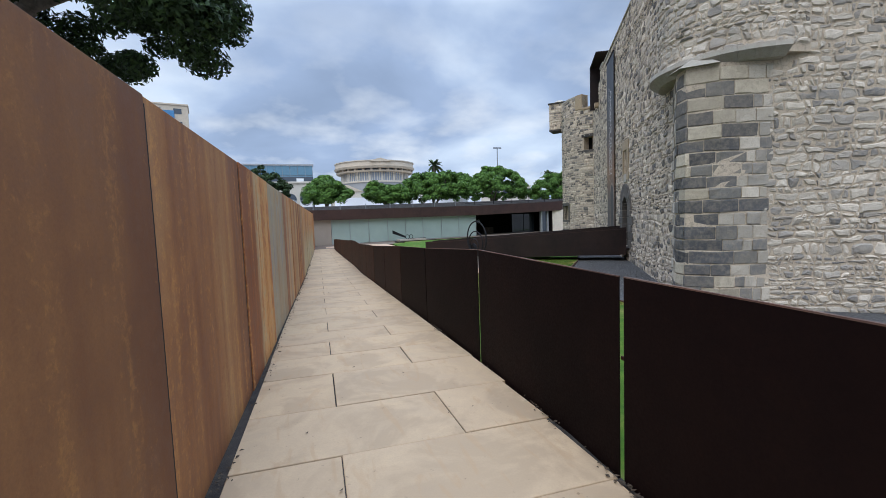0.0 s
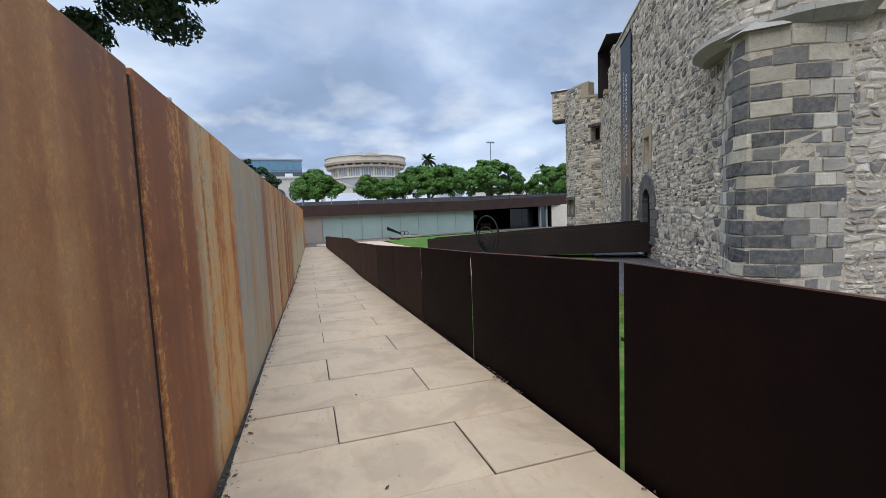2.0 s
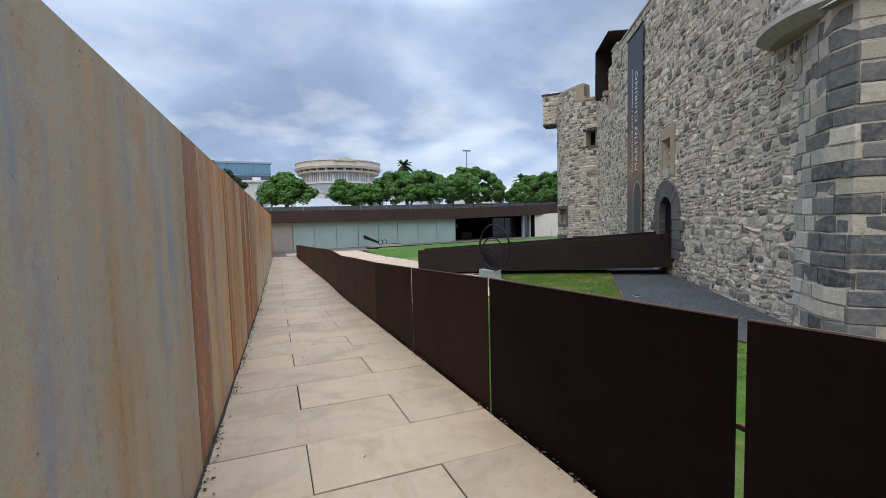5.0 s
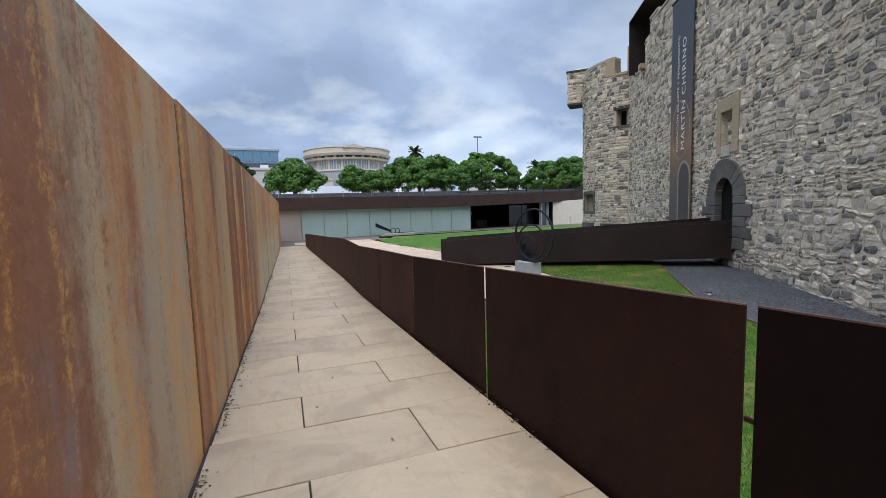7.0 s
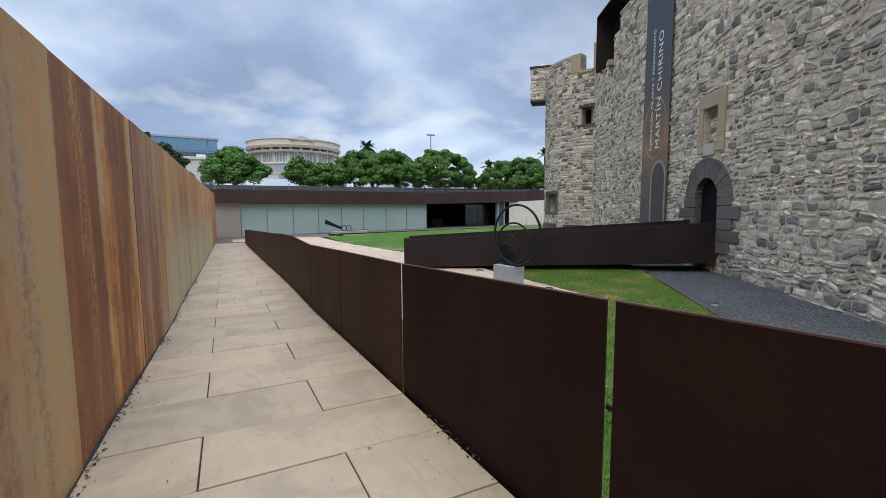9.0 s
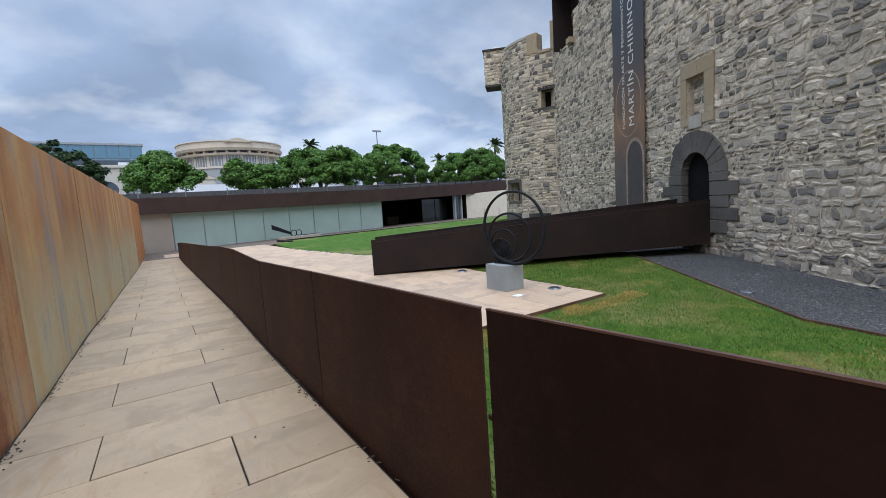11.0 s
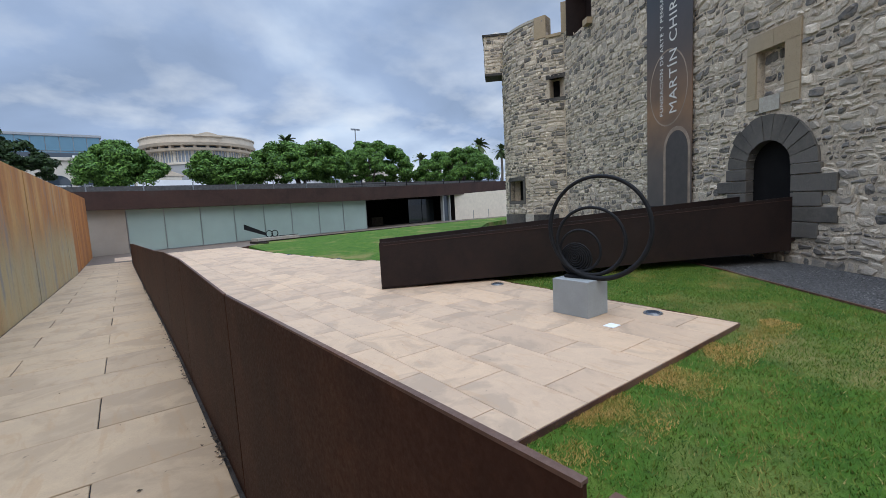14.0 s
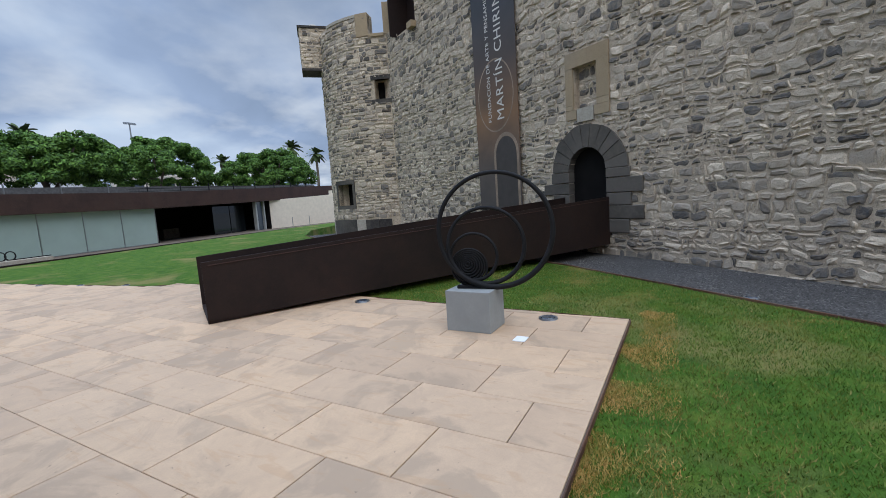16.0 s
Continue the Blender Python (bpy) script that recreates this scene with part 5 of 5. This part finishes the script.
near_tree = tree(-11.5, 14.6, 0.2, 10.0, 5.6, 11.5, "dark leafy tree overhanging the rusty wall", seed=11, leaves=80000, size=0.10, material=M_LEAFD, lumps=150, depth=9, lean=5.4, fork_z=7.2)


def palm(x, y, z0, h, r, seed):
    rg = random.Random(seed)
    t = tagged(new("palm_tree"), "tall distant palm with a ragged crown", "palm", "distant palms")
    t.location = (x, y, z0)
    bm = bmesh.new()
    limb(bm, (0, 0, 0), (0.2, 0, h), 0.28, 0.2, 8)
    part("trunk", bm, M_BARK, t)
    vs, fs = [], []
    for i in range(34):
        a, el = rg.uniform(0, 6.28), rg.uniform(-0.7, 1.3)
        dirv = Vector((math.cos(a) * math.cos(el), math.sin(a) * math.cos(el), math.sin(el)))
        side = dirv.cross(Vector((0, 0, 1))).normalized() * 0.3
        p0 = Vector((0.2, 0, h))
        prev = None
        for k in range(5):
            q = p0 + dirv * r * k / 4 + Vector((0, 0, -0.35 * r * (k / 4) ** 2))
            wv = side * (0.25 + k * (4 - k) * 0.25 + 0.05)
            cur = (len(vs), len(vs) + 1)
            vs += [q - wv + Vector((0, 0, -.12)), q + wv]
            if prev:
                fs.append((prev[0], prev[1], cur[1], cur[0]))
            prev = cur
    mesh_ob("crown", vs, fs, M_PALM, t)


for k, (az, dist, el, r) in enumerate(((17.6, 82, 8.2, 2.2), (34.0, 95, 5.6, 2.2), (36.5, 100, 5.2, 2.0), (41.5, 90, 7.0, 2.2), (44.3, 92, 6.2, 2.0), (53.0, 100, 6.4, 2.4))):
    x, y = 1.2 + dist * math.sin(radians(az)), 14 + dist * math.cos(radians(az))
    palm(x, y, 2.2, 0.95 + dist * math.tan(radians(el)) - 2.2, r, 40 + k)

# ---- distant buildings ----
hall = thing("round_building", "cream rotunda with a band of windows under wide eaves", "building")
HX, HY, HR = 17.6, 122.0, 12.0


def ringz(name, r0, r1, z0, z1, material, a0=150, a1=390, k=48, rt=None):
    cells = []
    for i in range(k):
        a, b = radians(a0 + (a1 - a0) * i / k), radians(a0 + (a1 - a0) * (i + 1) / k)
        P = lambda r, t, z: (HX + r * math.cos(t), HY + r * math.sin(t), z)
        rr = r1 if rt is None else rt
        cells.append([P(r0, a, z0), P(r0, b, z0), P(r1, b, z0), P(r1, a, z0), P(r0, a, z1), P(r0, b, z1), P(rr, b, z1), P(rr, a, z1)])
    hexes(name, cells, material, hall)


ringz("wall", 9.0, 9.3, 2.2, 10.9, M_GREYW)
ringz("window_sill", 9.0, 9.55, 10.9, 11.3, M_CREAMW)
ringz("window_band", 8.95, 9.1, 11.3, 13.5, M_PALEG)
ringz("lower_eave", 8.9, 10.3, 13.5, 13.9, M_CREAM, rt=10.5)
ringz("shadow_gap", 8.9, 9.3, 13.9, 14.4, M_WINDOW)
ringz("cornice", 8.9, 10.7, 14.4, 14.9, M_CREAM, rt=11.0)
ringz("parapet", 9.8, 10.7, 14.9, 16.2, M_CREAM, rt=10.6)
ringz("coping", 9.6, 10.85, 16.2, 16.4, M_CREAMW)
for i in range(49):
    a = radians(171 + 4.1 * i)
    wide_ = 0.55 if i % 5 == 0 else 0.16
    part("mullion", box_bm((wide_, 0.2, 2.2), (HX + 9.14 * math.cos(a), HY + 9.14 * math.sin(a), 12.4), 0, math.degrees(a) + 90), M_CREAMW, hall)
for i in range(17):
    a = radians(171 + 12.3 * i)
    part("bracket", box_bm((0.5, 1.0, 0.5), (HX + 9.8 * math.cos(a), HY + 9.8 * math.sin(a), 14.15), 0, math.degrees(a) + 90), M_CREAM, hall)
part("roof", cyl_bm(10.0, 9.0, 0.3, (HX, HY, 16.25), 40), M_CREAMW, hall)
mesh_ob("pediment", [(HX - 2.6, HY - 10.9, 16.0), (HX + 2.6, HY - 10.9, 16.0), (HX + 1.2, HY - 10.9, 16.55), (HX, HY - 10.9, 16.85), (HX - 1.2, HY - 10.9, 16.55),
                      (HX - 2.6, HY - 10.2, 16.0), (HX + 2.6, HY - 10.2, 16.0), (HX + 1.2, HY - 10.2, 16.55), (HX, HY - 10.2, 16.85), (HX - 1.2, HY - 10.2, 16.55)],
        [(0, 1, 2, 3, 4), (9, 8, 7, 6, 5), (0, 5, 6, 1), (1, 6, 7, 2), (2, 7, 8, 3), (3, 8, 9, 4), (4, 9, 5, 0)], M_CREAM, hall)
for sx in (-1, 1):
    part("wing", box_bm((7, 8, 6.0), (HX + sx * 9, HY - 10, 5.2), .05), M_CREAMW, hall)
    mesh_ob("wing_gable", [(HX + sx * 9 - 4, HY - 14.2, 8.2), (HX + sx * 9 + 4, HY - 14.2, 8.2), (HX + sx * 9, HY - 14.2, 9.9), (HX + sx * 9 - 4, HY - 6, 8.2), (HX + sx * 9 + 4, HY - 6, 8.2), (HX + sx * 9, HY - 6, 9.9)],
            [(0, 1, 2), (5, 4, 3), (0, 2, 5, 3), (1, 4, 5, 2), (0, 3, 4, 1)], M_CREAM, hall)


def block(name, label, x, y, w, d, z0, z1, rz, wall_m, win_m, floors, cols, category="building", frac=0.62, hfrac=0.6):
    """A block building: walls, roof slab and rows of windows on its front."""
    t = tagged(new(name), label, category)
    t.location = (x, y, z0)
    t.rotation_euler = (0, 0, radians(rz))
    H = z1 - z0
    part("wall", box_bm((w, d, H), (0, 0, H / 2)), wall_m, t)
    part("roof", box_bm((w + .5, d + .5, 0.4), (0, 0, H + .2), .05), wall_m, t)
    fh, cwid = H / floors, w / cols
    for f in range(floors):
        for c in range(cols):
            part("window", box_bm((cwid * frac, 0.12, fh * hfrac), (-w / 2 + cwid * (c + .5), -d / 2 - .03, fh * (f + .55))), win_m, t)
    return t


gb = block("glass_building", "office block with a blue glass curtain wall", -7.0, 112, 15, 12, 2.2, 14.2, 4, M_GREYW, M_BGLASS, 5, 9, frac=.94, hfrac=.93)
part("dark_storey", box_bm((15.1, 0.3, 9.4), (0, -6.05, 4.8), .05), M_WINDOW, gb, "dark recessed storeys")
part("sign", box_bm((1.6, 0.15, 1.6), (4.6, -6.3, 8.3), .03), M_PAPER, gb, "square white sign")
apt = block("apartment_tower", "cream apartment tower with a blue glazed side", -36.0, 138, 9.5, 9, 2.2, 33.6, 12, M_CREAM, M_WINDOW, 9, 2, frac=.4, hfrac=.4)
part("blue_side", box_bm((6.2, 0.3, 29.5), (-1.5, -4.55, 15.2), .05), M_BLUE, apt, "blue glazed panel")
wb = block("white_building", "low white building with an arched front", -4.2, 96, 9, 8, 2.2, 9.0, 3, M_CREAMW, M_WINDOW, 1, 1, frac=.01, hfrac=.01)
for k in (-2.9, 0.2, 3.3):
    part("arch_window", cyl_bm(1.25, 1.25, 0.2, (k, -4.02, 3.6), 24, 90), M_WINDOW, wb)
    part("arch_door", box_bm((2.5, 0.2, 3.5), (k, -4.02, 1.85)), M_CARW, wb, "white panel under the arch")
block("white_building", "low white building behind the trees", 56, 120, 14, 8, 2.2, 9.2, -20, M_CREAMW, M_WINDOW, 2, 5)

street_wall = prism("wall_street", [(4, 75.8), (29, 79), (29, 79.4), (4, 76.2)], 2.0, 5.2, M_CARW)
tagged(street_wall, "low white rendered wall along the street behind the trees", "wall", kind="structure")

# tall lamp mast
mast = thing("lamp_mast", "tall distant floodlight mast", "lamp mast")
mx, my = 1.2 + 130 * math.sin(radians(26.2)), 14 + 130 * math.cos(radians(26.2))
part("pole", cyl_bm(0.28, 0.14, 20.6, (mx, my, 12.5), 8), M_STEEL, mast)
part("crossbar", box_bm((2.6, 0.25, 0.2), (mx, my, 22.9), .02), M_STEEL, mast)
for k in (-1, 0, 1):
    part("floodlight", box_bm((0.7, 0.5, 0.35), (mx + k * 0.95, my - .2, 22.65), .05), M_STEEL, mast)


def parked_van(x, y, rz, c, label):
    t = tagged(new("parked_car"), label, "car", "cars parked along the street")
    t.location = (x, y, 2.2)
    t.rotation_euler = (0, 0, radians(rz))
    bm = bmesh.new()
    prof = [(-2.1, .35), (2.1, .35), (2.15, .9), (1.3, 1.0), (0.75, 1.5), (-1.5, 1.55), (-2.05, 1.0)]
    a = [bm.verts.new((px, -.85, pz)) for px, pz in prof]
    b = [bm.verts.new((px, .85, pz)) for px, pz in prof]
    bm.faces.new(a); bm.faces.new(b[::-1])
    for i in range(len(prof)):
        bm.faces.new((a[i], b[i], b[(i + 1) % len(prof)], a[(i + 1) % len(prof)]))
    bmesh.ops.bevel(bm, geom=bm.edges[:], offset=.08, segments=2, affect="EDGES")
    part("body", bm, c, t)
    part("side_window", box_bm((1.9, 1.72, 0.36), (-.4, 0, 1.24), .04), M_WINDOW, t)
    for wx in (-1.3, 1.3):
        for wy in (-.78, .78):
            part("wheel", cyl_bm(.32, .32, .2, (wx, wy, .32), 14, 90), M_IRON, t)


for k, x in enumerate((4.5, 9.5, 14.5, 20.0, 25.5)):
    parked_van(x, 76 + (k % 2), 4, M_CARW, "white car parked on the street behind the trees")

# ---- forged ring sculpture on its plinth ----
plinth = tagged(part("plinth", box_bm((0.56, 0.70, 0.60), (0, 0, 0.30), 0.008), M_CONC), "square grey concrete plinth on the plaza", "plinth")
plinth.location = (7.65, 20.11, PLAZA_Z)
art = thing("ring_sculpture", "black forged iron sculpture of nested rings on a plinth", "sculpture")
art.location = (7.65, 20.11, PLAZA_Z + 0.60)


def torus(R, r, cy, cz, seg=64, sec=10, tilt=0.0, turn=0.0, squash=1.0):
    bm = bmesh.new()
    m = pose(0, cy, cz, 0, tilt, turn)
    rings = []
    for i in range(seg):
        a = 6.28319 * i / seg
        c, s = math.cos(a), math.sin(a)
        rr = r * (0.85 + 0.3 * (0.5 - 0.5 * s))
        rings.append([bm.verts.new(m @ Vector((rr * math.sin(6.28319 * j / sec), (R + rr * math.cos(6.28319 * j / sec)) * c, (R + rr * math.cos(6.28319 * j / sec)) * s * squash))) for j in range(sec)])
    for i in range(seg):
        A, B = rings[i], rings[(i + 1) % seg]
        for j in range(sec):
            bm.faces.new((A[j], B[j], B[(j + 1) % sec], A[(j + 1) % sec]))
    return bm


RT = 12
part("ring", torus(0.83, 0.036, -0.36, 0.86, turn=RT), M_IRON, art, smooth=True)
part("ring", torus(0.56, 0.030, -0.22, 0.635, turn=RT + 4), M_IRON, art, smooth=True)
part("ring", torus(0.35, 0.024, -0.02, 0.47, turn=RT + 2), M_IRON, art, smooth=True)
for k in range(8):
    part("coil", torus(0.035 + 0.034 * k, 0.017, 0.09 - 0.004 * k, 0.36 - 0.006 * k, 40, 8, turn=RT), M_IRON, art, smooth=True)
part("core", cyl_bm(0.25, 0.25, 0.03, (0.03, 0.07, 0.33), 32, 0, 90, RT), M_IRON, art)
part("foot", box_bm((0.10, 0.62, 0.05), (0, -0.06, 0.025), .015, RT), M_IRON, art)

sign = tagged(part("label_plate", box_bm((0.20, 0.17, 0.012), (0, 0, 0.006), .002), M_PAPER), "small white label plate lying on the paving", "label")
sign.location = (7.29, 19.29, PLAZA_Z)

# recessed ground lamps
def ground_lamp(x, y, z, r, label):
    t = tagged(new("ground_lamp"), label, "lamp", "recessed ground lamps")
    t.location = (x, y, z)
    part("rim", cyl_bm(r, r * .95, 0.02, (0, 0, .01), 28), M_STEEL, t)
    part("lens", cyl_bm(r * .72, r * .66, 0.012, (0, 0, .026), 24), M_WINDOW, t)


ground_lamp(8.52, 23.03, PLAZA_Z, 0.15, "round steel uplight set in the paving")
ground_lamp(8.35, 19.2, PLAZA_Z, 0.15, "round steel uplight set in the paving")
ground_lamp(11.0, 16.3, gravel_z(1.66, 19.6), 0.13, "round steel uplight set in the gravel")
for y in (32, 34, 36):
    ground_lamp(9.0 - 0.18 * (y - 29.7) - 0.15, y, plaza_z(8, y), 0.10, "round steel uplight at the plaza edge")

# black bar sculpture by the glass front
bar = thing("bar_sculpture", "black iron bar sculpture with a curled end on a low slab", "sculpture")
hexes("slab", [fbox(9.3, 12.6, 0.9, 1.9, -1.2, -1.0)], M_LEDGE, bar)
hexes("bar", [[F(8.75, 1.1, -.30), F(10.3, 1.1, -.86), F(10.3, 1.3, -.86), F(8.75, 1.3, -.30), F(8.75, 1.1, .06), F(10.3, 1.1, -.66), F(10.3, 1.3, -.66), F(8.75, 1.3, .06)]], M_IRON, bar)
for k, (u, r) in enumerate(((10.55, .25), (11.0, .24))):
    p = F(u, 1.2, -0.76)
    bm = torus(r, .035, 0, 0, 32, 8)
    bmesh.ops.transform(bm, matrix=pose(p.x, p.y, p.z, 0, 0, -78.5), verts=bm.verts)
    part("curl", bm, M_IRON, bar, smooth=True)
hexes("tail", [fbox(11.0, 12.9, 1.15, 1.25, -1.0, -.95)], M_IRON, bar)


# ---- grass blades near the walk ----
def inside(poly, x, y):
    c = False
    j = len(poly) - 1
    for i in range(len(poly)):
        (xi, yi), (xj, yj) = poly[i], poly[j]
        if (yi > y) != (yj > y) and x < (xj - xi) * (y - yi) / (yj - yi) + xi:
            c = not c
        j = i
    return c


def blades(name, count, region, poly, h, w, material, label, seed, patchy=False):
    rg = random.Random(seed)
    vs, fs = [], []
    x0, x1, y0, y1 = region
    while len(fs) < count:
        x, y = rg.uniform(x0, x1), rg.uniform(y0, y1)
        if not inside(poly, x, y) or (patchy and (noise.noise((x * 1.7, y * 2.3, 3.0)) < rg.uniform(-0.2, 0.3) or rg.random() > math.exp(-(18.06 - y) / 0.30))):
            continue
        a = rg.uniform(0, 6.28)
        hh = h * rg.uniform(0.5, 1.3)
        ww = w * rg.uniform(0.7, 1.3)
        lx, ly = rg.gauss(0, .6) * hh, rg.gauss(0, .6) * hh
        k = len(vs)
        vs += [(x - ww * math.cos(a), y - ww * math.sin(a), LAWN_Z - .005), (x + ww * math.cos(a), y + ww * math.sin(a), LAWN_Z - .005), (x + lx, y + ly, LAWN_Z + hh)]
        fs.append((k, k + 1, k + 2))
    ob = mesh_ob(name, vs, fs, material)
    tagged(ob, label, "grass", kind="stuff")


blades("grass", 150000, (1.98, 13.5, 10.0, 24.5), [p for p in lawn_pts], 0.035, 0.006, M_BLADE, "short mown green grass blades", 21)
blades("dry_grass", 15000, (3.2, 9.4, 17.3, 18.06), [(3.2, 17.3), (9.3, 17.45), (9.4, 17.9), (8.9, 18.06), (3.2, 18.06)], 0.028, 0.005, M_DRY, "dry yellow grass along the paving edge", 22, True)


# ---- small things ----
for u, o in ((35.2, 1.7), (37.4, 2.3)):
    p = tagged(new("bollard"), "thin grey metal post before the pale wall", "post", "posts by the pale wall")
    p.location = F(u, o, -1.2)
    part("shaft", cyl_bm(0.035, 0.035, 1.0, (0, 0, 0.5), 10), M_STEEL, p)
    part("cap", cyl_bm(0.045, 0.03, 0.04, (0, 0, 1.02), 10), M_STEEL, p)


def litter(name, count, place, seed, label):
    """Dry leaf crumbs lying in the gutters."""
    rg = random.Random(seed)
    vs, fs = [], []
    while len(fs) < count:
        x, y = place(rg)
        if noise.noise((x * 2.0, y * 1.3, 9.0)) < rg.uniform(-0.25, 0.35):
            continue
        z = ground_z(y) + 0.004
        r, a = rg.uniform(0.006, 0.022), rg.uniform(0, 6.28)
        k = len(vs)
        for j in range(4):
            t = a + j * 1.5708 + rg.uniform(-.4, .4)
            q = r * (1.0 if j % 2 else 0.5)
            vs.append((x + q * math.cos(t), y + q * math.sin(t), z + rg.uniform(0, .012)))
        fs.append((k, k + 1, k + 2, k + 3))
    tagged(mesh_ob(name, vs, fs, M_LITTER), label, "litter", kind="stuff")


M_LITTER = plain("dry_leaf_crumbs", (0.075, 0.05, 0.028), 0.9, 0, 0.4, 30)


def by_rail(rg):
    y = rg.uniform(0, 30)
    return along(FENCE_X, y) - abs(rg.gauss(0, 0.03)) - 0.01, y


def by_wall(rg):
    y = rg.uniform(0, 24)
    return left_x(y) + abs(rg.gauss(0, 0.045)) + 0.02, y


def on_ramp(rg):
    y = rg.uniform(1, 30)
    return rg.uniform(left_x(y) + .1, along(FENCE_X, y) - .1), y


litter("leaf_litter", 900, by_rail, 61, "dry leaf crumbs along the foot of the parapet")
litter("leaf_litter", 1000, by_wall, 62, "dry leaf crumbs along the foot of the rusty wall")
litter("leaf_litter", 45, on_ramp, 63, "few dry leaf crumbs scattered on the ramp")

def pebbles(count, seed):
    rg = random.Random(seed)
    vs, fs = [], []
    for _ in range(count):
        s_ = rg.uniform(16.0, 25.0)
        n_ = rg.uniform(along([(16, 0.7), (17.7, 0.8), (21.5, 1.55), (24.1, 2.05), (25, 2.1)], s_), 4.6)
        p = C(n_, s_, gravel_z(n_, s_))
        r = rg.uniform(0.008, 0.024)
        k = len(vs)
        a = rg.uniform(0, 6.28)
        for j in range(4):
            vs.append((p.x + r * math.cos(a + j * 1.57) * rg.uniform(.7, 1.2), p.y + r * math.sin(a + j * 1.57) * rg.uniform(.7, 1.2), p.z))
        vs.append((p.x, p.y, p.z + r * rg.uniform(.6, 1.1)))
        fs += [(k + j, k + (j + 1) % 4, k + 4) for j in range(4)]
    tagged(mesh_ob("pebbles", vs, fs, M_PEBBLE), "loose grey pebbles on the gravel strip", "gravel", kind="stuff")


mp = Mat("pebble_stone", 0.9)
mp.color(mp.ramp(mp.island(), [(0.0, (0.04, 0.038, 0.036)), (0.9, (0.085, 0.08, 0.075)), (1.0, (0.17, 0.16, 0.145))]))
M_PEBBLE = mp.m
pebbles(7000, 71)

# ---- paving slabs ----
_slab_cache = {}


def slab(parent, x0, x1, y0, y1, zf, material, skew=0.0, g=0.0045, th=0.05):
    """One bevelled slab, its corners on the sloping floor zf(y)."""
    w, l = round(x1 - x0 - 2 * g, 2), round(y1 - y0 - 2 * g, 2)
    key = (w, l, material.name)
    if key not in _slab_cache:
        bm = box_bm((w, l, th))
        top = [e for e in bm.edges if all(v.co.z > 0 for v in e.verts)]
        bmesh.ops.bevel(bm, geom=top, offset=0.004, segments=1, affect="EDGES")
        me = bpy.data.meshes.new("slab")
        bm.to_mesh(me); bm.free()
        me.materials.append(material)
        _slab_cache[key] = me
    ob = new("slab", _slab_cache[key])
    ob.parent = parent
    yc = (y0 + y1) / 2
    za, zb = zf(y0), zf(y1)
    ob.location = ((x0 + x1) / 2, yc, (za + zb) / 2 - th / 2)
    ob.rotation_euler = (math.atan2(zb - za, y1 - y0), 0, skew)
    return ob


ROWS_Y = [2.77, 3.63, 4.57, 5.33, 6.03, 6.74, 7.52, 8.34, 9.07, 9.83, 10.60, 11.38, 12.07, 12.83, 13.56, 14.36, 15.12, 15.92, 16.71, 17.45, 18.25, 18.99, 19.88, 20.64, 21.43]
ROWS_Y = [2.77 - 0.8 * k for k in range(14, 0, -1)] + ROWS_Y + [21.43 + 0.785 * k for k in range(1, 27)]
for k, (y0, y1) in enumerate(zip(ROWS_Y, ROWS_Y[1:])):
    yc = (y0 + y1) / 2
    lx, rx = max(left_x(yc) + 0.02, -0.60 + 0.009 * yc), along(FENCE_X, yc) - 0.025
    drift = 0.0118 * yc
    if y0 > 42:
        break
    cut = (0.92 if k % 2 == 0 else 0.07) + drift
    for a, b in ((lx, cut), (cut, rx)):
        slab(ramp_floor, a, b, y0, y1, ground_z, M_SLAB, -0.011)

PW, PL_ = 0.735, 1.24
for c in range(-1, 12):
    x0 = 1.98 + (4.16 - 1.98) - 3 * PW + PW * c
    x1 = x0 + PW
    y = 18.06 - (0.0 if c % 2 else 0.62) + (19.22 - 18.06 - PL_)
    while y < 45.5:
        y0, y1 = max(y, 18.06), min(y + PL_, 45.6)
        y += PL_
        xa = max(x0, along(FENCE_X, y0) + 0.03) if y0 < 42 else x0
        if y1 - y0 < 0.1:
            continue
        lim = along([(18, 8.63), (23.7, 8.92), (29.7, 9.05), (31, 8.5), (38.5, 7.6), (44.3, 7.45), (60, 7.45)], (y0 + y1) / 2)
        xb = min(x1, lim)
        if xb - xa < 0.08:
            continue
        slab(plaza, xa, xb, y0, y1, lambda q: plaza_z(0, q), M_PLAZA)

# stones of the castle wall nearest the walk, each its own piece
for _, _, v, f in near:
    c = sum(v, Vector()) / len(v)
    ob = mesh_ob("stone", [p - c for p in v], f, M_RUBBLE_P, cw)
    ob.location = c
